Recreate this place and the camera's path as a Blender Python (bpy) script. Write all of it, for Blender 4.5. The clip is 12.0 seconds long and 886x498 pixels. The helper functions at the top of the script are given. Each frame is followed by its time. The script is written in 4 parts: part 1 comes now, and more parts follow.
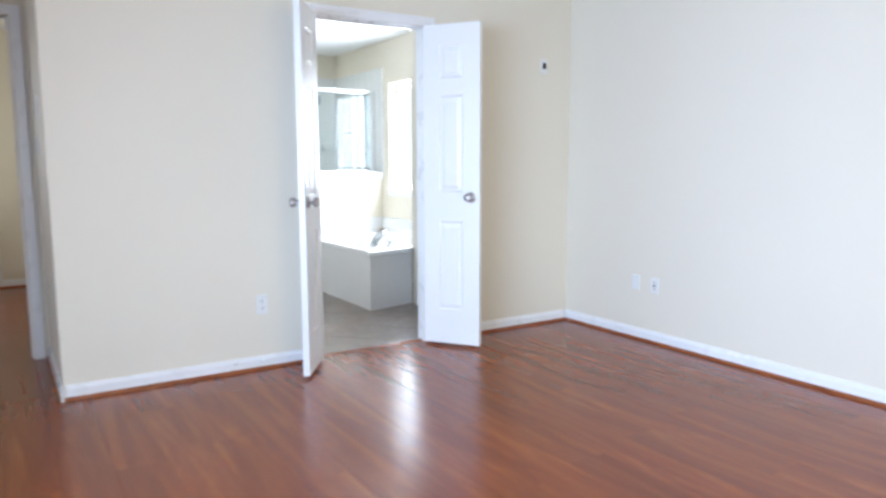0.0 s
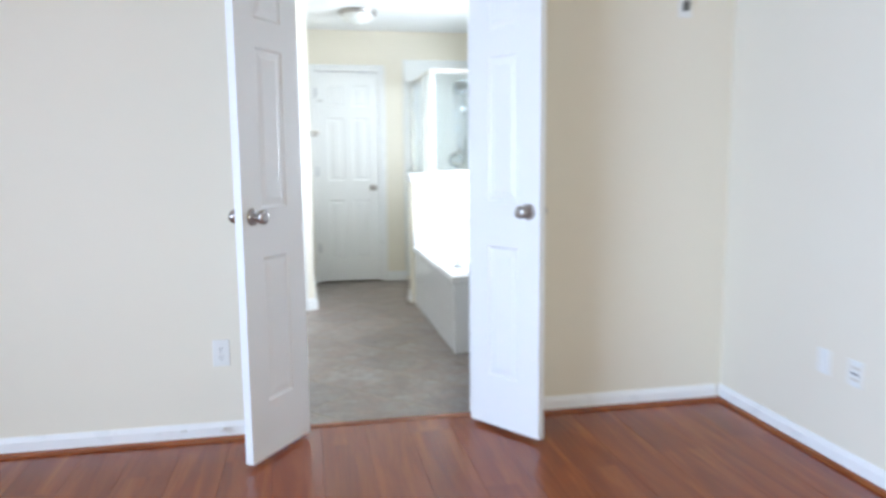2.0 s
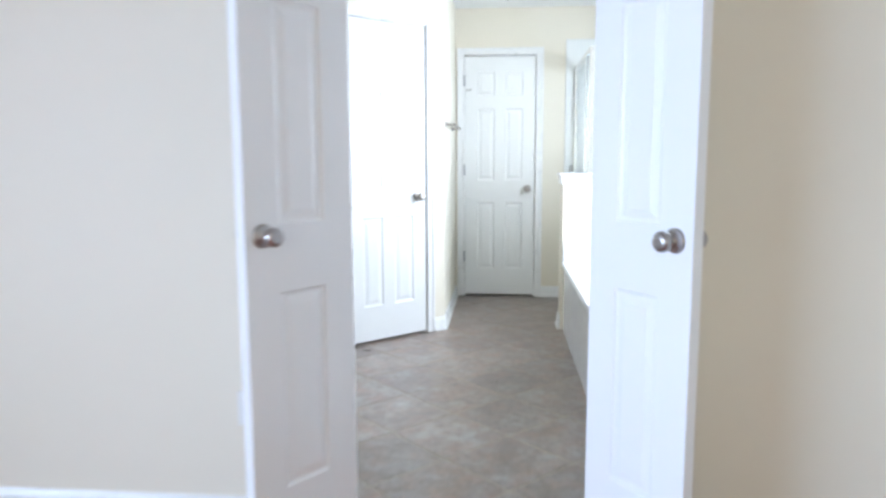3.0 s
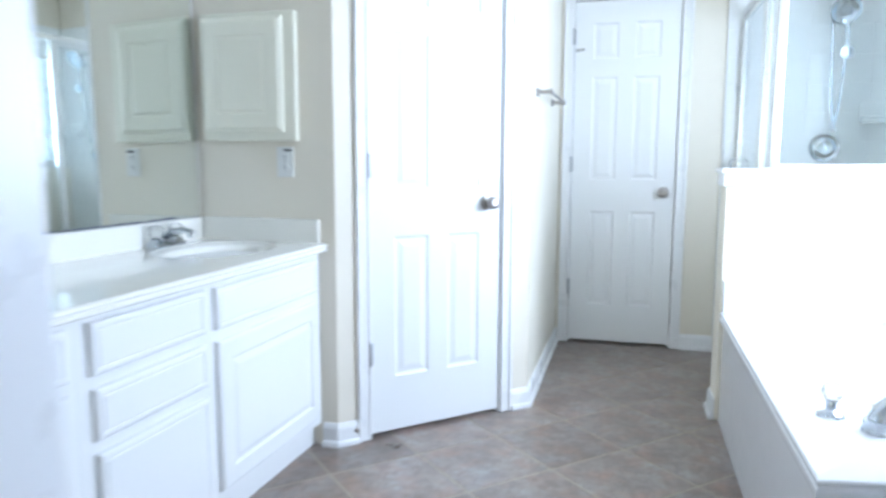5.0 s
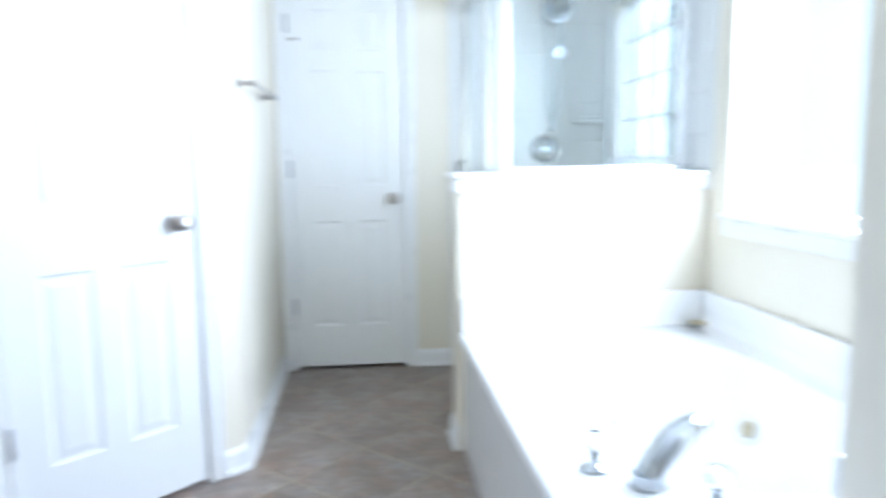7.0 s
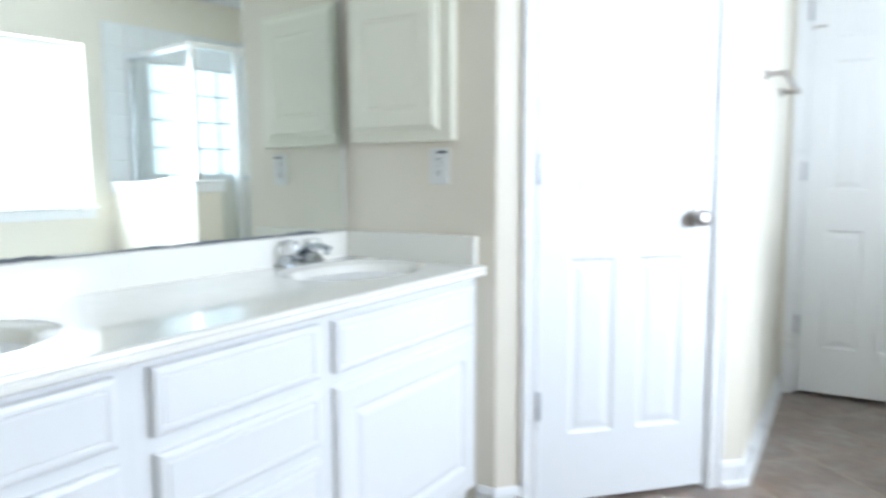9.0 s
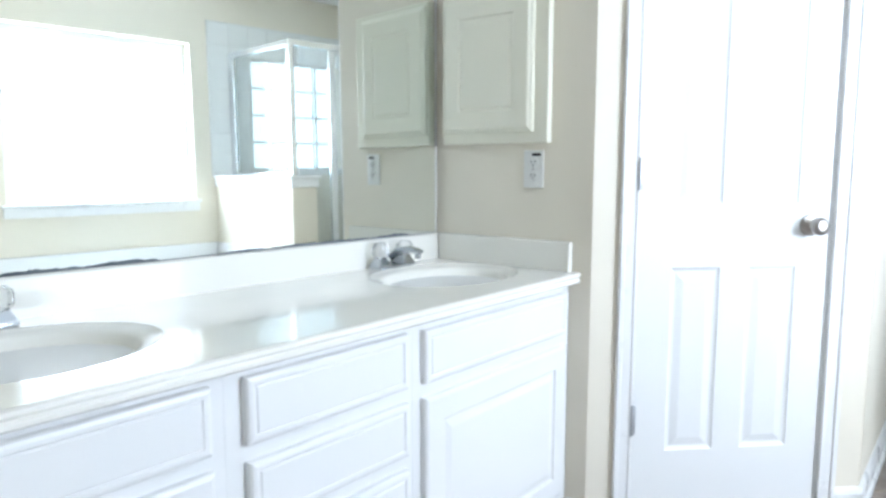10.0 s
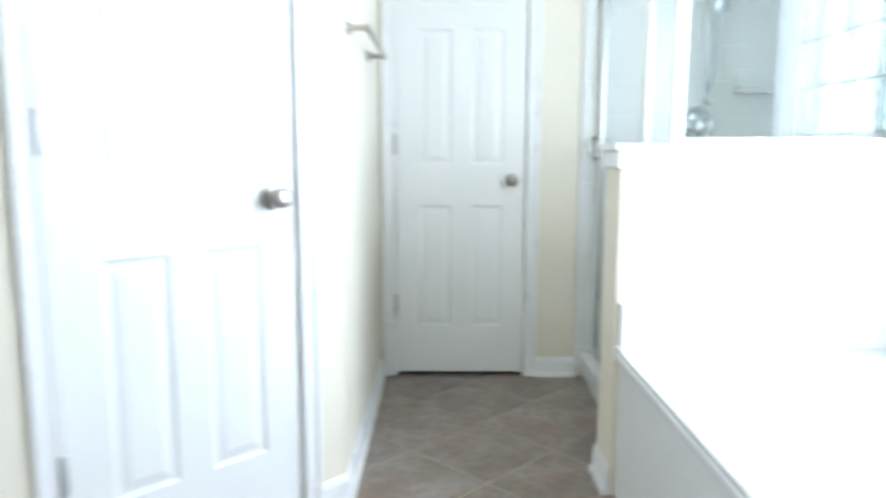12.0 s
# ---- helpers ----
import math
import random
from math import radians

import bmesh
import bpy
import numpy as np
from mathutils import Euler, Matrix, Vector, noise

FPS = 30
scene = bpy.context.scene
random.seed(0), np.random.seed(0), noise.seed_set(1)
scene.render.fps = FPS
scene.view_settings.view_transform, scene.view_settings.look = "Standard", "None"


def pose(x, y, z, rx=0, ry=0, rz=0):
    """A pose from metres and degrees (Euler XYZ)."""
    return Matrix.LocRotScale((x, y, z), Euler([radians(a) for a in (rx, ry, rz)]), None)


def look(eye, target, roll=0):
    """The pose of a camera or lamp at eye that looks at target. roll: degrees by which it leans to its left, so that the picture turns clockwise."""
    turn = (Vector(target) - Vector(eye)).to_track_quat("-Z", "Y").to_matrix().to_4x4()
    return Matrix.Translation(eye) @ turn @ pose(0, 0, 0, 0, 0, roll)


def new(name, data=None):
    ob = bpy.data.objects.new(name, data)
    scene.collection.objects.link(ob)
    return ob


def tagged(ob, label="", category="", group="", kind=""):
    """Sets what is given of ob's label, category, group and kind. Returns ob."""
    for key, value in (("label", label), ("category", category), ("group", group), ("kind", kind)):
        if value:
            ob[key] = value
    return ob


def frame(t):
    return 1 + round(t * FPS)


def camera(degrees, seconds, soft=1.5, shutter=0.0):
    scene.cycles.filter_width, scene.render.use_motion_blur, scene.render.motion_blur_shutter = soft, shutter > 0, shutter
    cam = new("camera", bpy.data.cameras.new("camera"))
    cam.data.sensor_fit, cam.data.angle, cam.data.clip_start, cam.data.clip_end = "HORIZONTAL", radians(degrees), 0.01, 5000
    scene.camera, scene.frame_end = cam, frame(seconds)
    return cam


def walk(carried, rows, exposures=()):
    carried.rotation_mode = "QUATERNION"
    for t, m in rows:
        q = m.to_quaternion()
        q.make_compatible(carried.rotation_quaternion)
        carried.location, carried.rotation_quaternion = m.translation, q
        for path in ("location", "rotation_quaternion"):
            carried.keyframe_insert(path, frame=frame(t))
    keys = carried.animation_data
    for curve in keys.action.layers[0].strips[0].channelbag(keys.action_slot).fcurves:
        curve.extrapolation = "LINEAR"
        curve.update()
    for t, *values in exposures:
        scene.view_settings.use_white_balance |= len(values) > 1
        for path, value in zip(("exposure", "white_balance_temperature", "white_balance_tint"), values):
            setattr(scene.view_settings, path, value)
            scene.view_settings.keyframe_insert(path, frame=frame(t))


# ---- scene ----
cam = camera(64.7, 12.0, soft=2.9, shutter=1.0)
PATH = [
    (0, (-0.015, -0.825, 1.201), (1.05, 0.85, 0.953), -0.2),
    (0.5, (0.377, -0.665, 1.224), (1.363, 1.055, 0.956), -0.3),
    (1, (0.816, -0.503, 1.21), (1.625, 1.31, 0.965), -0.6),
    (1.5, (1.197, -0.263, 1.192), (1.766, 1.639, 0.944), -0.5),
    (2, (1.621, 0.075, 1.182), (1.997, 2.024, 0.934), -0.6),
    (2.5, (1.924, 0.46, 1.194), (1.897, 2.444, 0.946), -0.1),
    (3, (2.06, 0.972, 1.185), (1.891, 2.949, 0.932), -0.2),
    (3.2, (2.091, 1.179, 1.179), (1.897, 3.154, 0.927), -0.3),
    (4.8, (2.1, 2.586, 1.127), (1.573, 4.499, 0.876), 0.2),
    (5, (2.086, 2.691, 1.123), (1.572, 4.607, 0.87), 0.2),
    (5.5, (2.023, 2.929, 1.137), (1.972, 4.912, 0.882), 0.0),
    (6, (2.012, 3.03, 1.156), (2.28, 4.996, 0.904), -0.2),
    (6.5, (2.072, 3.117, 1.151), (2.489, 5.057, 0.902), -0.4),
    (7, (2.125, 3.219, 1.139), (2.34, 5.191, 0.887), -0.6),
    (7.2, (2.125, 3.232, 1.137), (2.142, 5.216, 0.887), -0.5),
    (8.8, (1.979, 3.209, 1.086), (1.054, 4.97, 0.871), -0.3),
    (9, (1.948, 3.216, 1.081), (0.939, 4.931, 0.874), -0.2),
    (9.5, (1.92, 3.217, 1.096), (0.729, 4.809, 0.876), 0.1),
    (10, (1.914, 3.251, 1.121), (0.697, 4.821, 0.886), 0.1),
    (10.5, (1.921, 3.309, 1.101), (0.896, 5.011, 0.869), 0.0),
    (11, (1.918, 3.372, 1.106), (1.308, 5.259, 0.848), -0.1),
    (11.5, (1.941, 3.566, 1.115), (1.67, 5.526, 0.824), 0.5),
    (12, (1.941, 3.77, 1.063), (1.947, 5.751, 0.789), 0.2),
]
EXPOSURES = [(0.0, 0.0, 6500, 6), (2.3, 0.0, 6500, 5), (3.1, 0.0, 6300, 6), (4.6, 0.0, 5750, 6), (7.0, 0.0, 5900, 6), (8.8, 0.0, 6300, 6), (10.5, 0.0, 6300, 6), (12.0, 0.0, 6350, 3)]
walk(cam, [(t, look(eye, target, roll)) for t, eye, target, roll in PATH], EXPOSURES)

# ---- light ----
world = bpy.data.worlds.new("world")
scene.world = world
world.use_nodes = True
wn = world.node_tree.nodes
sky = wn.new("ShaderNodeTexSky")
sky.sky_type = "NISHITA"
sky.sun_disc = False
sky.sun_elevation, sky.sun_rotation = radians(42), radians(200)
wn["Background"].inputs[1].default_value = 0.12
world.node_tree.links.new(sky.outputs[0], wn["Background"].inputs[0])


def window_light(name, m, width, height, watts, color):
    """Area lamp in a window's opening: skylight, or added fill light."""
    data = bpy.data.lights.new(name, "AREA")
    data.shape, data.size, data.size_y, data.energy, data.color = "RECTANGLE", width, height, watts, color
    ob = new(name, data)
    ob.matrix_world = m
    return ob


WIN = (4.52, 5.68, 0.91, 2.00)          # bath window: y0, y1, z0, z1
BLK = (6.14, 6.94, 1.14, 1.94)          # glass-block window
BED = (-1.6, 0.9, 0.55, 2.05)           # bedroom window in the west wall: y0, y1, z0, z1
HALL = (5.25, 6.25, 0.95, 2.05)         # added, unseen hall window in its west wall, for fill light: y0, y1, z0, z1
SOU = (0.3, 2.3, 0.55, 2.05)            # added, unseen window in the south wall for fill light: x0, x1, z0, z1
XE = 3.465                              # inner face of the bath's outside wall
window_light("sky_light_bath", look((XE + 0.17, 5.10, 1.46), (0, 5.10, 1.46)), 1.12, 1.05, 87, (0.74, 0.82, 1.0))
window_light("sky_light_shower", look((XE + 0.2, 6.54, 1.54), (0, 6.54, 1.54)), 0.78, 0.78, 3.2, (0.725, 0.825, 1.0))
bed_light = window_light("sky_light_bedroom", look((-2.12, -0.35, 1.3), (3.6, 1.1, 0.35)), 2.4, 1.45, 168, (0.51, 0.67, 1.0))
bed_light.data.spread = radians(112)
# added warm fill for the beige door wall; its window is never in view
window_light("fill_light_south", look((1.3, -3.34, 1.3), (1.3, 0.0, 1.2)), 1.9, 1.45, 60, (1.0, 0.955, 0.77))
# fill lamp added to brighten the hall, from an unseen opening
window_light("fill_light_hall", look((-0.93, 5.75, 1.5), (0, 5.75, 1.4)), 0.95, 1.05, 15, (0.95, 0.96, 1.0))

# ---- materials ----


class Nodes:
    def __init__(self, name):
        self.m = bpy.data.materials.new(name)
        self.m.use_nodes = True
        self.t = self.m.node_tree
        self.b = self.t.nodes["Principled BSDF"]

    def n(self, kind, **values):
        node = self.t.nodes.new("ShaderNode" + kind)
        for key, value in values.items():
            node.inputs[key].default_value = value
        return node

    def l(self, a, b):
        self.t.links.new(a, b)

    def coords(self, scale=(1, 1, 1), world_space=False):
        mapping = self.n("Mapping", Scale=scale)
        if world_space:
            self.l(self.n("NewGeometry").outputs["Position"], mapping.inputs["Vector"])
        else:
            self.l(self.n("TexCoord").outputs["Object"], mapping.inputs["Vector"])
        return mapping.outputs[0]

    def noise(self, scale, detail=3.0, vec=None, rough=0.55, distortion=0.0):
        node = self.n("TexNoise", Scale=scale, Detail=detail, Roughness=rough, Distortion=distortion)
        if vec is not None:
            self.l(vec, node.inputs["Vector"])
        return node.outputs["Fac"]

    def ramp(self, fac, stops):
        node = self.n("ValToRGB")
        while len(node.color_ramp.elements) < len(stops):
            node.color_ramp.elements.new(0.5)
        for e, (pos, color) in zip(node.color_ramp.elements, stops):
            e.position, e.color = pos, (*color, 1)
        self.l(fac, node.inputs[0])
        return node.outputs[0]

    def mix(self, fac, a, b, how="MIX"):
        node = self.t.nodes.new("ShaderNodeMix")
        node.data_type, node.blend_type = "RGBA", how
        for value, socket in ((fac, node.inputs[0]), (a, node.inputs[6]), (b, node.inputs[7])):
            if isinstance(value, (int, float)):
                socket.default_value = value
            elif isinstance(value, tuple):
                socket.default_value = (*value, 1)
            else:
                self.l(value, socket)
        return node.outputs[2]

    def span(self, fac, lo, hi):
        node = self.n("MapRange")
        node.inputs[3].default_value, node.inputs[4].default_value = lo, hi
        self.l(fac, node.inputs[0])
        return node.outputs[0]

    def bump(self, height, strength=0.1, distance=0.002):
        node = self.n("Bump", Strength=strength, Distance=distance)
        self.l(height, node.inputs["Height"])
        self.l(node.outputs[0], self.b.inputs["Normal"])

    def color(self, value):
        if isinstance(value, tuple):
            self.b.inputs["Base Color"].default_value = (*value, 1)
        else:
            self.l(value, self.b.inputs["Base Color"])

    def rough(self, value):
        if isinstance(value, (int, float)):
            self.b.inputs["Roughness"].default_value = value
        else:
            self.l(value, self.b.inputs["Roughness"])


def paint(name, color, rough=0.45, grain=260.0, strength=0.08, wear=0.04, streak=None):
    """Painted surface: faint roller texture, slight patchiness."""
    s = Nodes(name)
    vec = s.coords(world_space=True)
    patch = s.noise(1.7, 4, vec)
    dark = tuple(c * (1 - wear) for c in color)
    s.color(s.mix(patch, color, dark))
    fine = s.noise(grain, 2, s.coords(streak, True) if streak else vec)
    s.rough(s.span(s.noise(9, 3, vec), rough - 0.05, rough + 0.06))
    s.bump(fine, strength, 0.0015)
    return s.m


def metal(name, color, rough):
    s = Nodes(name)
    s.b.inputs["Metallic"].default_value = 1
    vec = s.coords()
    s.color(s.mix(s.noise(30, 2, vec), color, tuple(c * 0.85 for c in color)))
    s.rough(s.span(s.noise(120, 2, vec), rough * 0.8, rough * 1.25))
    return s.m


def gloss(name, color, rough=0.12, wear=0.03, coat=0.0):
    s = Nodes(name)
    vec = s.coords(world_space=True)
    s.color(s.mix(s.noise(4, 4, vec), color, tuple(c * (1 - wear) for c in color)))
    s.rough(s.span(s.noise(14, 3, vec), rough * 0.7, rough * 1.5))
    s.b.inputs["Coat Weight"].default_value = coat
    return s.m


M_WALL_BED = paint("wall_paint_bedroom", (0.768, 0.712, 0.592), 0.6, 190, 0.10, 0.03)
M_WALL_BATH = paint("wall_paint_bath", (0.79, 0.735, 0.62), 0.5, 190, 0.10, 0.03)
M_CEIL = paint("ceiling_paint", (0.86, 0.86, 0.84), 0.8, 90, 0.25, 0.03)
M_TRIM = paint("trim_paint", (0.83, 0.83, 0.82), 0.28, 140, 0.04, 0.03)
M_DOOR = paint("door_paint", (0.825, 0.83, 0.82), 0.33, 60, 0.16, 0.03, (14, 14, 0.5))
M_CAB = paint("cabinet_paint", (0.83, 0.83, 0.815), 0.35, 140, 0.05, 0.04)
M_CREAM = paint("cream_cabinet_paint", (0.83, 0.81, 0.68), 0.35, 140, 0.05, 0.04)
M_PLASTIC = gloss("white_plastic", (0.78, 0.78, 0.75), 0.3)
M_SLOT = gloss("dark_slot", (0.02, 0.02, 0.02), 0.5)
M_NICKEL = metal("brushed_nickel", (0.44, 0.41, 0.385), 0.34)
M_CHROME = metal("chrome", (0.56, 0.59, 0.62), 0.16)
M_HINGE = metal("dull_hinge_nickel", (0.50, 0.51, 0.53), 0.4)
M_ALU = metal("satin_aluminium", (0.86, 0.88, 0.90), 0.22)
M_TUB = gloss("tub_acrylic", (0.85, 0.85, 0.845), 0.14, 0.02, 0.3)
M_MARBLE = gloss("cultured_marble", (0.86, 0.84, 0.77), 0.13, 0.04, 0.4)
M_CERAMIC = gloss("white_wall_tile", (0.80, 0.81, 0.79), 0.12, 0.03)
M_GROUT_W = paint("white_grout", (0.76, 0.76, 0.74), 0.8, 220, 0.2)
M_JET = gloss("cream_jet_plastic", (0.50, 0.43, 0.29), 0.3)


def mirror_material():
    s = Nodes("mirror_silver")
    s.b.inputs["Metallic"].default_value = 1
    s.color((0.86, 0.90, 0.88))
    s.rough(0.01)
    return s.m


def glass_material(name, rough, color=(0.93, 0.97, 0.97), thin=True, bumpy=0.0, sheen=0.035, veil_mix=0.0):
    """Pane: clear, with a mirror-like sheen at low angles; solid glass where not thin."""
    s = Nodes(name)
    if not thin:
        s.b.inputs["Transmission Weight"].default_value = 1
        s.b.inputs["IOR"].default_value = 1.45
        s.color(color)
        s.rough(rough)
        if bumpy:
            s.bump(s.noise(22, 2, s.coords(world_space=True), 0.4, 0.6), bumpy, 0.01)
        return s.m
    out = s.t.nodes["Material Output"]
    clear, shine, both, lw = s.n("BsdfTransparent", Color=(*color, 1)), s.n("BsdfGlossy", Roughness=rough), s.n("MixShader"), s.n("LayerWeight", Blend=0.5)
    power = s.n("Math")
    power.operation = "POWER"
    power.inputs[1].default_value = 4.0
    s.l(lw.outputs["Facing"], power.inputs[0])
    s.l(s.span(power.outputs[0], sheen, 0.6), both.inputs[0])
    if veil_mix:
        # pale scatter in the shader stands in for veiling reflections on the pane
        haze, veil = s.n("BsdfTranslucent", Color=(0.9, 0.93, 0.93, 1)), s.n("MixShader")
        s.l(s.span(s.noise(7, 4, s.coords(world_space=True)), veil_mix * 0.7, veil_mix * 1.3), veil.inputs[0])
        s.l(clear.outputs[0], veil.inputs[1])
        s.l(haze.outputs[0], veil.inputs[2])
        clear = veil
    s.l(clear.outputs[0], both.inputs[1])
    s.l(shine.outputs[0], both.inputs[2])
    s.l(both.outputs[0], out.inputs[0])
    return s.m


def mortar_material():
    """Pale mortar that lets daylight through."""
    s = Nodes("pale_mortar")
    tone = s.mix(s.noise(60, 3, s.coords(world_space=True)), (0.85, 0.87, 0.87), (0.74, 0.76, 0.76))
    s.color(tone)
    s.rough(0.7)
    through_light, both = s.n("BsdfTranslucent"), s.n("MixShader", Fac=0.5)
    s.l(tone, through_light.inputs["Color"])
    s.l(s.b.outputs[0], both.inputs[1])
    s.l(through_light.outputs[0], both.inputs[2])
    s.l(both.outputs[0], s.t.nodes["Material Output"].inputs[0])
    return s.m


M_MORTAR = mortar_material()
M_MIRROR = mirror_material()
M_GLASS = glass_material("shower_glass", 0.02, (0.955, 0.975, 0.975), sheen=0.020, veil_mix=0.06)
M_PANE = glass_material("window_glass", 0.02, (0.97, 0.985, 0.985))
M_BLOCK = glass_material("glass_block", 0.06, (0.66, 0.73, 0.75), False, 0.6)
M_CRYSTAL = glass_material("clear_acrylic", 0.02, (0.96, 0.97, 0.97), False)
M_FROST = gloss("frosted_lamp_glass", (0.80, 0.80, 0.76), 0.25)


def wood_floor_material():
    s = Nodes("cherry_laminate")
    rnd = s.n("ObjectInfo").outputs["Random"]
    shift = s.n("Combine" + "XYZ")
    mul = s.n("Math")
    mul.operation = "MULTIPLY"
    mul.inputs[1].default_value = 37.0
    s.l(rnd, mul.inputs[0])
    s.l(mul.outputs[0], shift.inputs[0])
    s.l(mul.outputs[0], shift.inputs[2])
    add = s.n("VectorMath")
    s.l(s.coords((8, 0.7, 8)), add.inputs[0])
    s.l(shift.outputs[0], add.inputs[1])
    vec = add.outputs[0]
    grain = s.noise(1.3, 6, vec, 0.64, 0.9)
    fine = s.noise(9, 4, vec, 0.65, 0.3)
    base = s.ramp(grain, [(0.28, (0.175, 0.032, 0.008)), (0.44, (0.22, 0.043, 0.010)), (0.58, (0.275, 0.060, 0.013)), (0.76, (0.36, 0.098, 0.020))])
    base = s.mix(s.span(fine, 0.0, 0.22), base, (0.165, 0.033, 0.009))
    tone = s.n("HueSaturation", Hue=0.5, Saturation=1.0)
    s.l(s.span(rnd, 0.95, 1.05), tone.inputs["Value"])
    s.l(base, tone.inputs["Color"])
    s.color(tone.outputs[0])
    s.rough(s.span(s.noise(5, 4, s.coords(world_space=True)), 0.17, 0.27))
    s.b.inputs["Specular IOR Level"].default_value = 0.55
    s.bump(fine, 0.05, 0.001)
    return s.m


def shoe_material():
    s = Nodes("cherry_shoe_moulding")
    vec = s.coords((3, 3, 40), True)
    s.color(s.ramp(s.noise(2.5, 4, vec), [(0.3, (0.17, 0.040, 0.013)), (0.7, (0.33, 0.105, 0.034))]))
    s.rough(0.25)
    return s.m


def slate_material():
    """Mottled porcelain with grey, violet and rust clouds."""
    s = Nodes("mottled_porcelain")
    rnd = s.n("ObjectInfo").outputs["Random"]
    mul = s.n("Math")
    mul.operation = "MULTIPLY"
    mul.inputs[1].default_value = 50.0
    s.l(rnd, mul.inputs[0])
    add = s.n("VectorMath")
    s.l(s.coords(world_space=True), add.inputs[0])
    s.l(mul.outputs[0], add.inputs[1])
    vec = add.outputs[0]
    cloud = s.noise(5.5, 6, vec, 0.66, 0.1)
    rust = s.noise(10.0, 5, vec, 0.62, 0.1)
    base = s.ramp(cloud, [(0.34, (0.205, 0.165, 0.138)), (0.5, (0.300, 0.250, 0.215)), (0.66, (0.360, 0.335, 0.325))])
    base = s.mix(s.ramp(rust, [(0.46, (0, 0, 0)), (0.70, (0.6, 0.6, 0.6))]), base, (0.370, 0.215, 0.145))
    base = s.mix(s.ramp(s.noise(26, 6, vec, 0.7), [(0.38, (0.55, 0.55, 0.55)), (0.58, (0, 0, 0))]), base, (0.15, 0.118, 0.094))
    base = s.mix(s.span(s.noise(90, 3, vec), 0, 0.22), base, (0.13, 0.115, 0.105))
    tone = s.n("HueSaturation", Hue=0.5, Saturation=1.0)
    s.l(s.span(rnd, 0.88, 1.12), tone.inputs["Value"])
    s.l(base, tone.inputs["Color"])
    s.color(tone.outputs[0])
    s.rough(s.span(cloud, 0.24, 0.36))
    s.bump(s.noise(24, 5, vec), 0.2, 0.003)
    return s.m


M_WOOD, M_SHOE, M_SLATE = wood_floor_material(), shoe_material(), slate_material()
M_GROUT = paint("tan_grout", (0.47, 0.41, 0.32), 0.85, 200, 0.3, 0.25)
M_SUBFLOOR = paint("subfloor_joint", (0.05, 0.018, 0.008), 0.6, 60, 0.1)
M_BLACKING = paint("desilvered_edge", (0.26, 0.30, 0.34), 0.6, 60, 0.2, 0.5)
M_OUTSIDE = paint("outside_render", (0.5, 0.47, 0.42), 0.9, 60, 0.3, 0.1)

# ---- building blocks ----


def box(bm, x0, x1, y0, y1, z0, z1, m=None, bevel=0.0):
    """An axis-aligned block added to bm, moved by m, with its edges eased by bevel."""
    made = bmesh.ops.create_cube(bm, size=1, matrix=Matrix.Translation(((x0 + x1) / 2, (y0 + y1) / 2, (z0 + z1) / 2)) @ Matrix.Diagonal((x1 - x0, y1 - y0, z1 - z0, 1)))
    verts = made["verts"]
    if bevel:
        edges = list({e for v in verts for e in v.link_edges})
        verts = list({v for v in bmesh.ops.bevel(bm, geom=edges, offset=bevel, segments=2, affect="EDGES", profile=0.5)["verts"]} | {v for v in verts if v.is_valid})
    if m is not None:
        bmesh.ops.transform(bm, matrix=m, verts=[v for v in verts if v.is_valid])
    return bm


def lathe(bm, profile, m=None, steps=24):
    """Turns (radius, height) pairs round the z axis."""
    m = m or Matrix()
    rings = []
    for r, z in profile:
        if r < 1e-5:
            rings.append([bm.verts.new(m @ Vector((0, 0, z)))])
        else:
            rings.append([bm.verts.new(m @ Vector((r * math.cos(2 * math.pi * k / steps), r * math.sin(2 * math.pi * k / steps), z))) for k in range(steps)])
    for a, b in zip(rings, rings[1:]):
        for k in range(steps):
            q = [a[k % len(a)], a[(k + 1) % len(a)], b[(k + 1) % len(b)], b[k % len(b)]]
            q = list(dict.fromkeys(q))
            if len(q) > 2:
                bm.faces.new(q)
    return bm


def tube(bm, pts, radius, steps=10, flat=None):
    """A round bar along points; radius may be a list, one for each point."""
    pts = [Vector(p) for p in pts]
    radii = radius if isinstance(radius, (list, tuple)) else [radius] * len(pts)
    rings, up = [], Vector((0, 0, 1))
    for k, p in enumerate(pts):
        d = (pts[min(k + 1, len(pts) - 1)] - pts[max(k - 1, 0)]).normalized()
        side = d.cross(up if abs(d.z) < 0.95 else Vector((1, 0, 0))).normalized()
        top = side.cross(d)
        f = flat or 1.0
        rings.append([bm.verts.new(p + radii[k] * (math.cos(2 * math.pi * j / steps) * side + f * math.sin(2 * math.pi * j / steps) * top)) for j in range(steps)])
    for a, b in zip(rings, rings[1:]):
        for j in range(steps):
            bm.faces.new([a[j], a[(j + 1) % steps], b[(j + 1) % steps], b[j]])
    bm.faces.new(rings[0][::-1])
    bm.faces.new(rings[-1])
    return bm


def strip(bm, p0, p1, inward, profile):
    """A moulding: the profile (distance from the wall, height) drawn from p0 to p1 along a wall whose room side is inward."""
    p0, p1, inward = Vector((*p0, 0)), Vector((*p1, 0)), Vector((*inward, 0))
    loops = [[bm.verts.new(p + d * inward + Vector((0, 0, z))) for d, z in profile] for p in (p0, p1)]
    n = len(profile)
    for k in range(n):
        bm.faces.new([loops[0][k], loops[0][(k + 1) % n], loops[1][(k + 1) % n], loops[1][k]])
    bm.faces.new(loops[0][::-1])
    bm.faces.new(loops[1])
    return bm


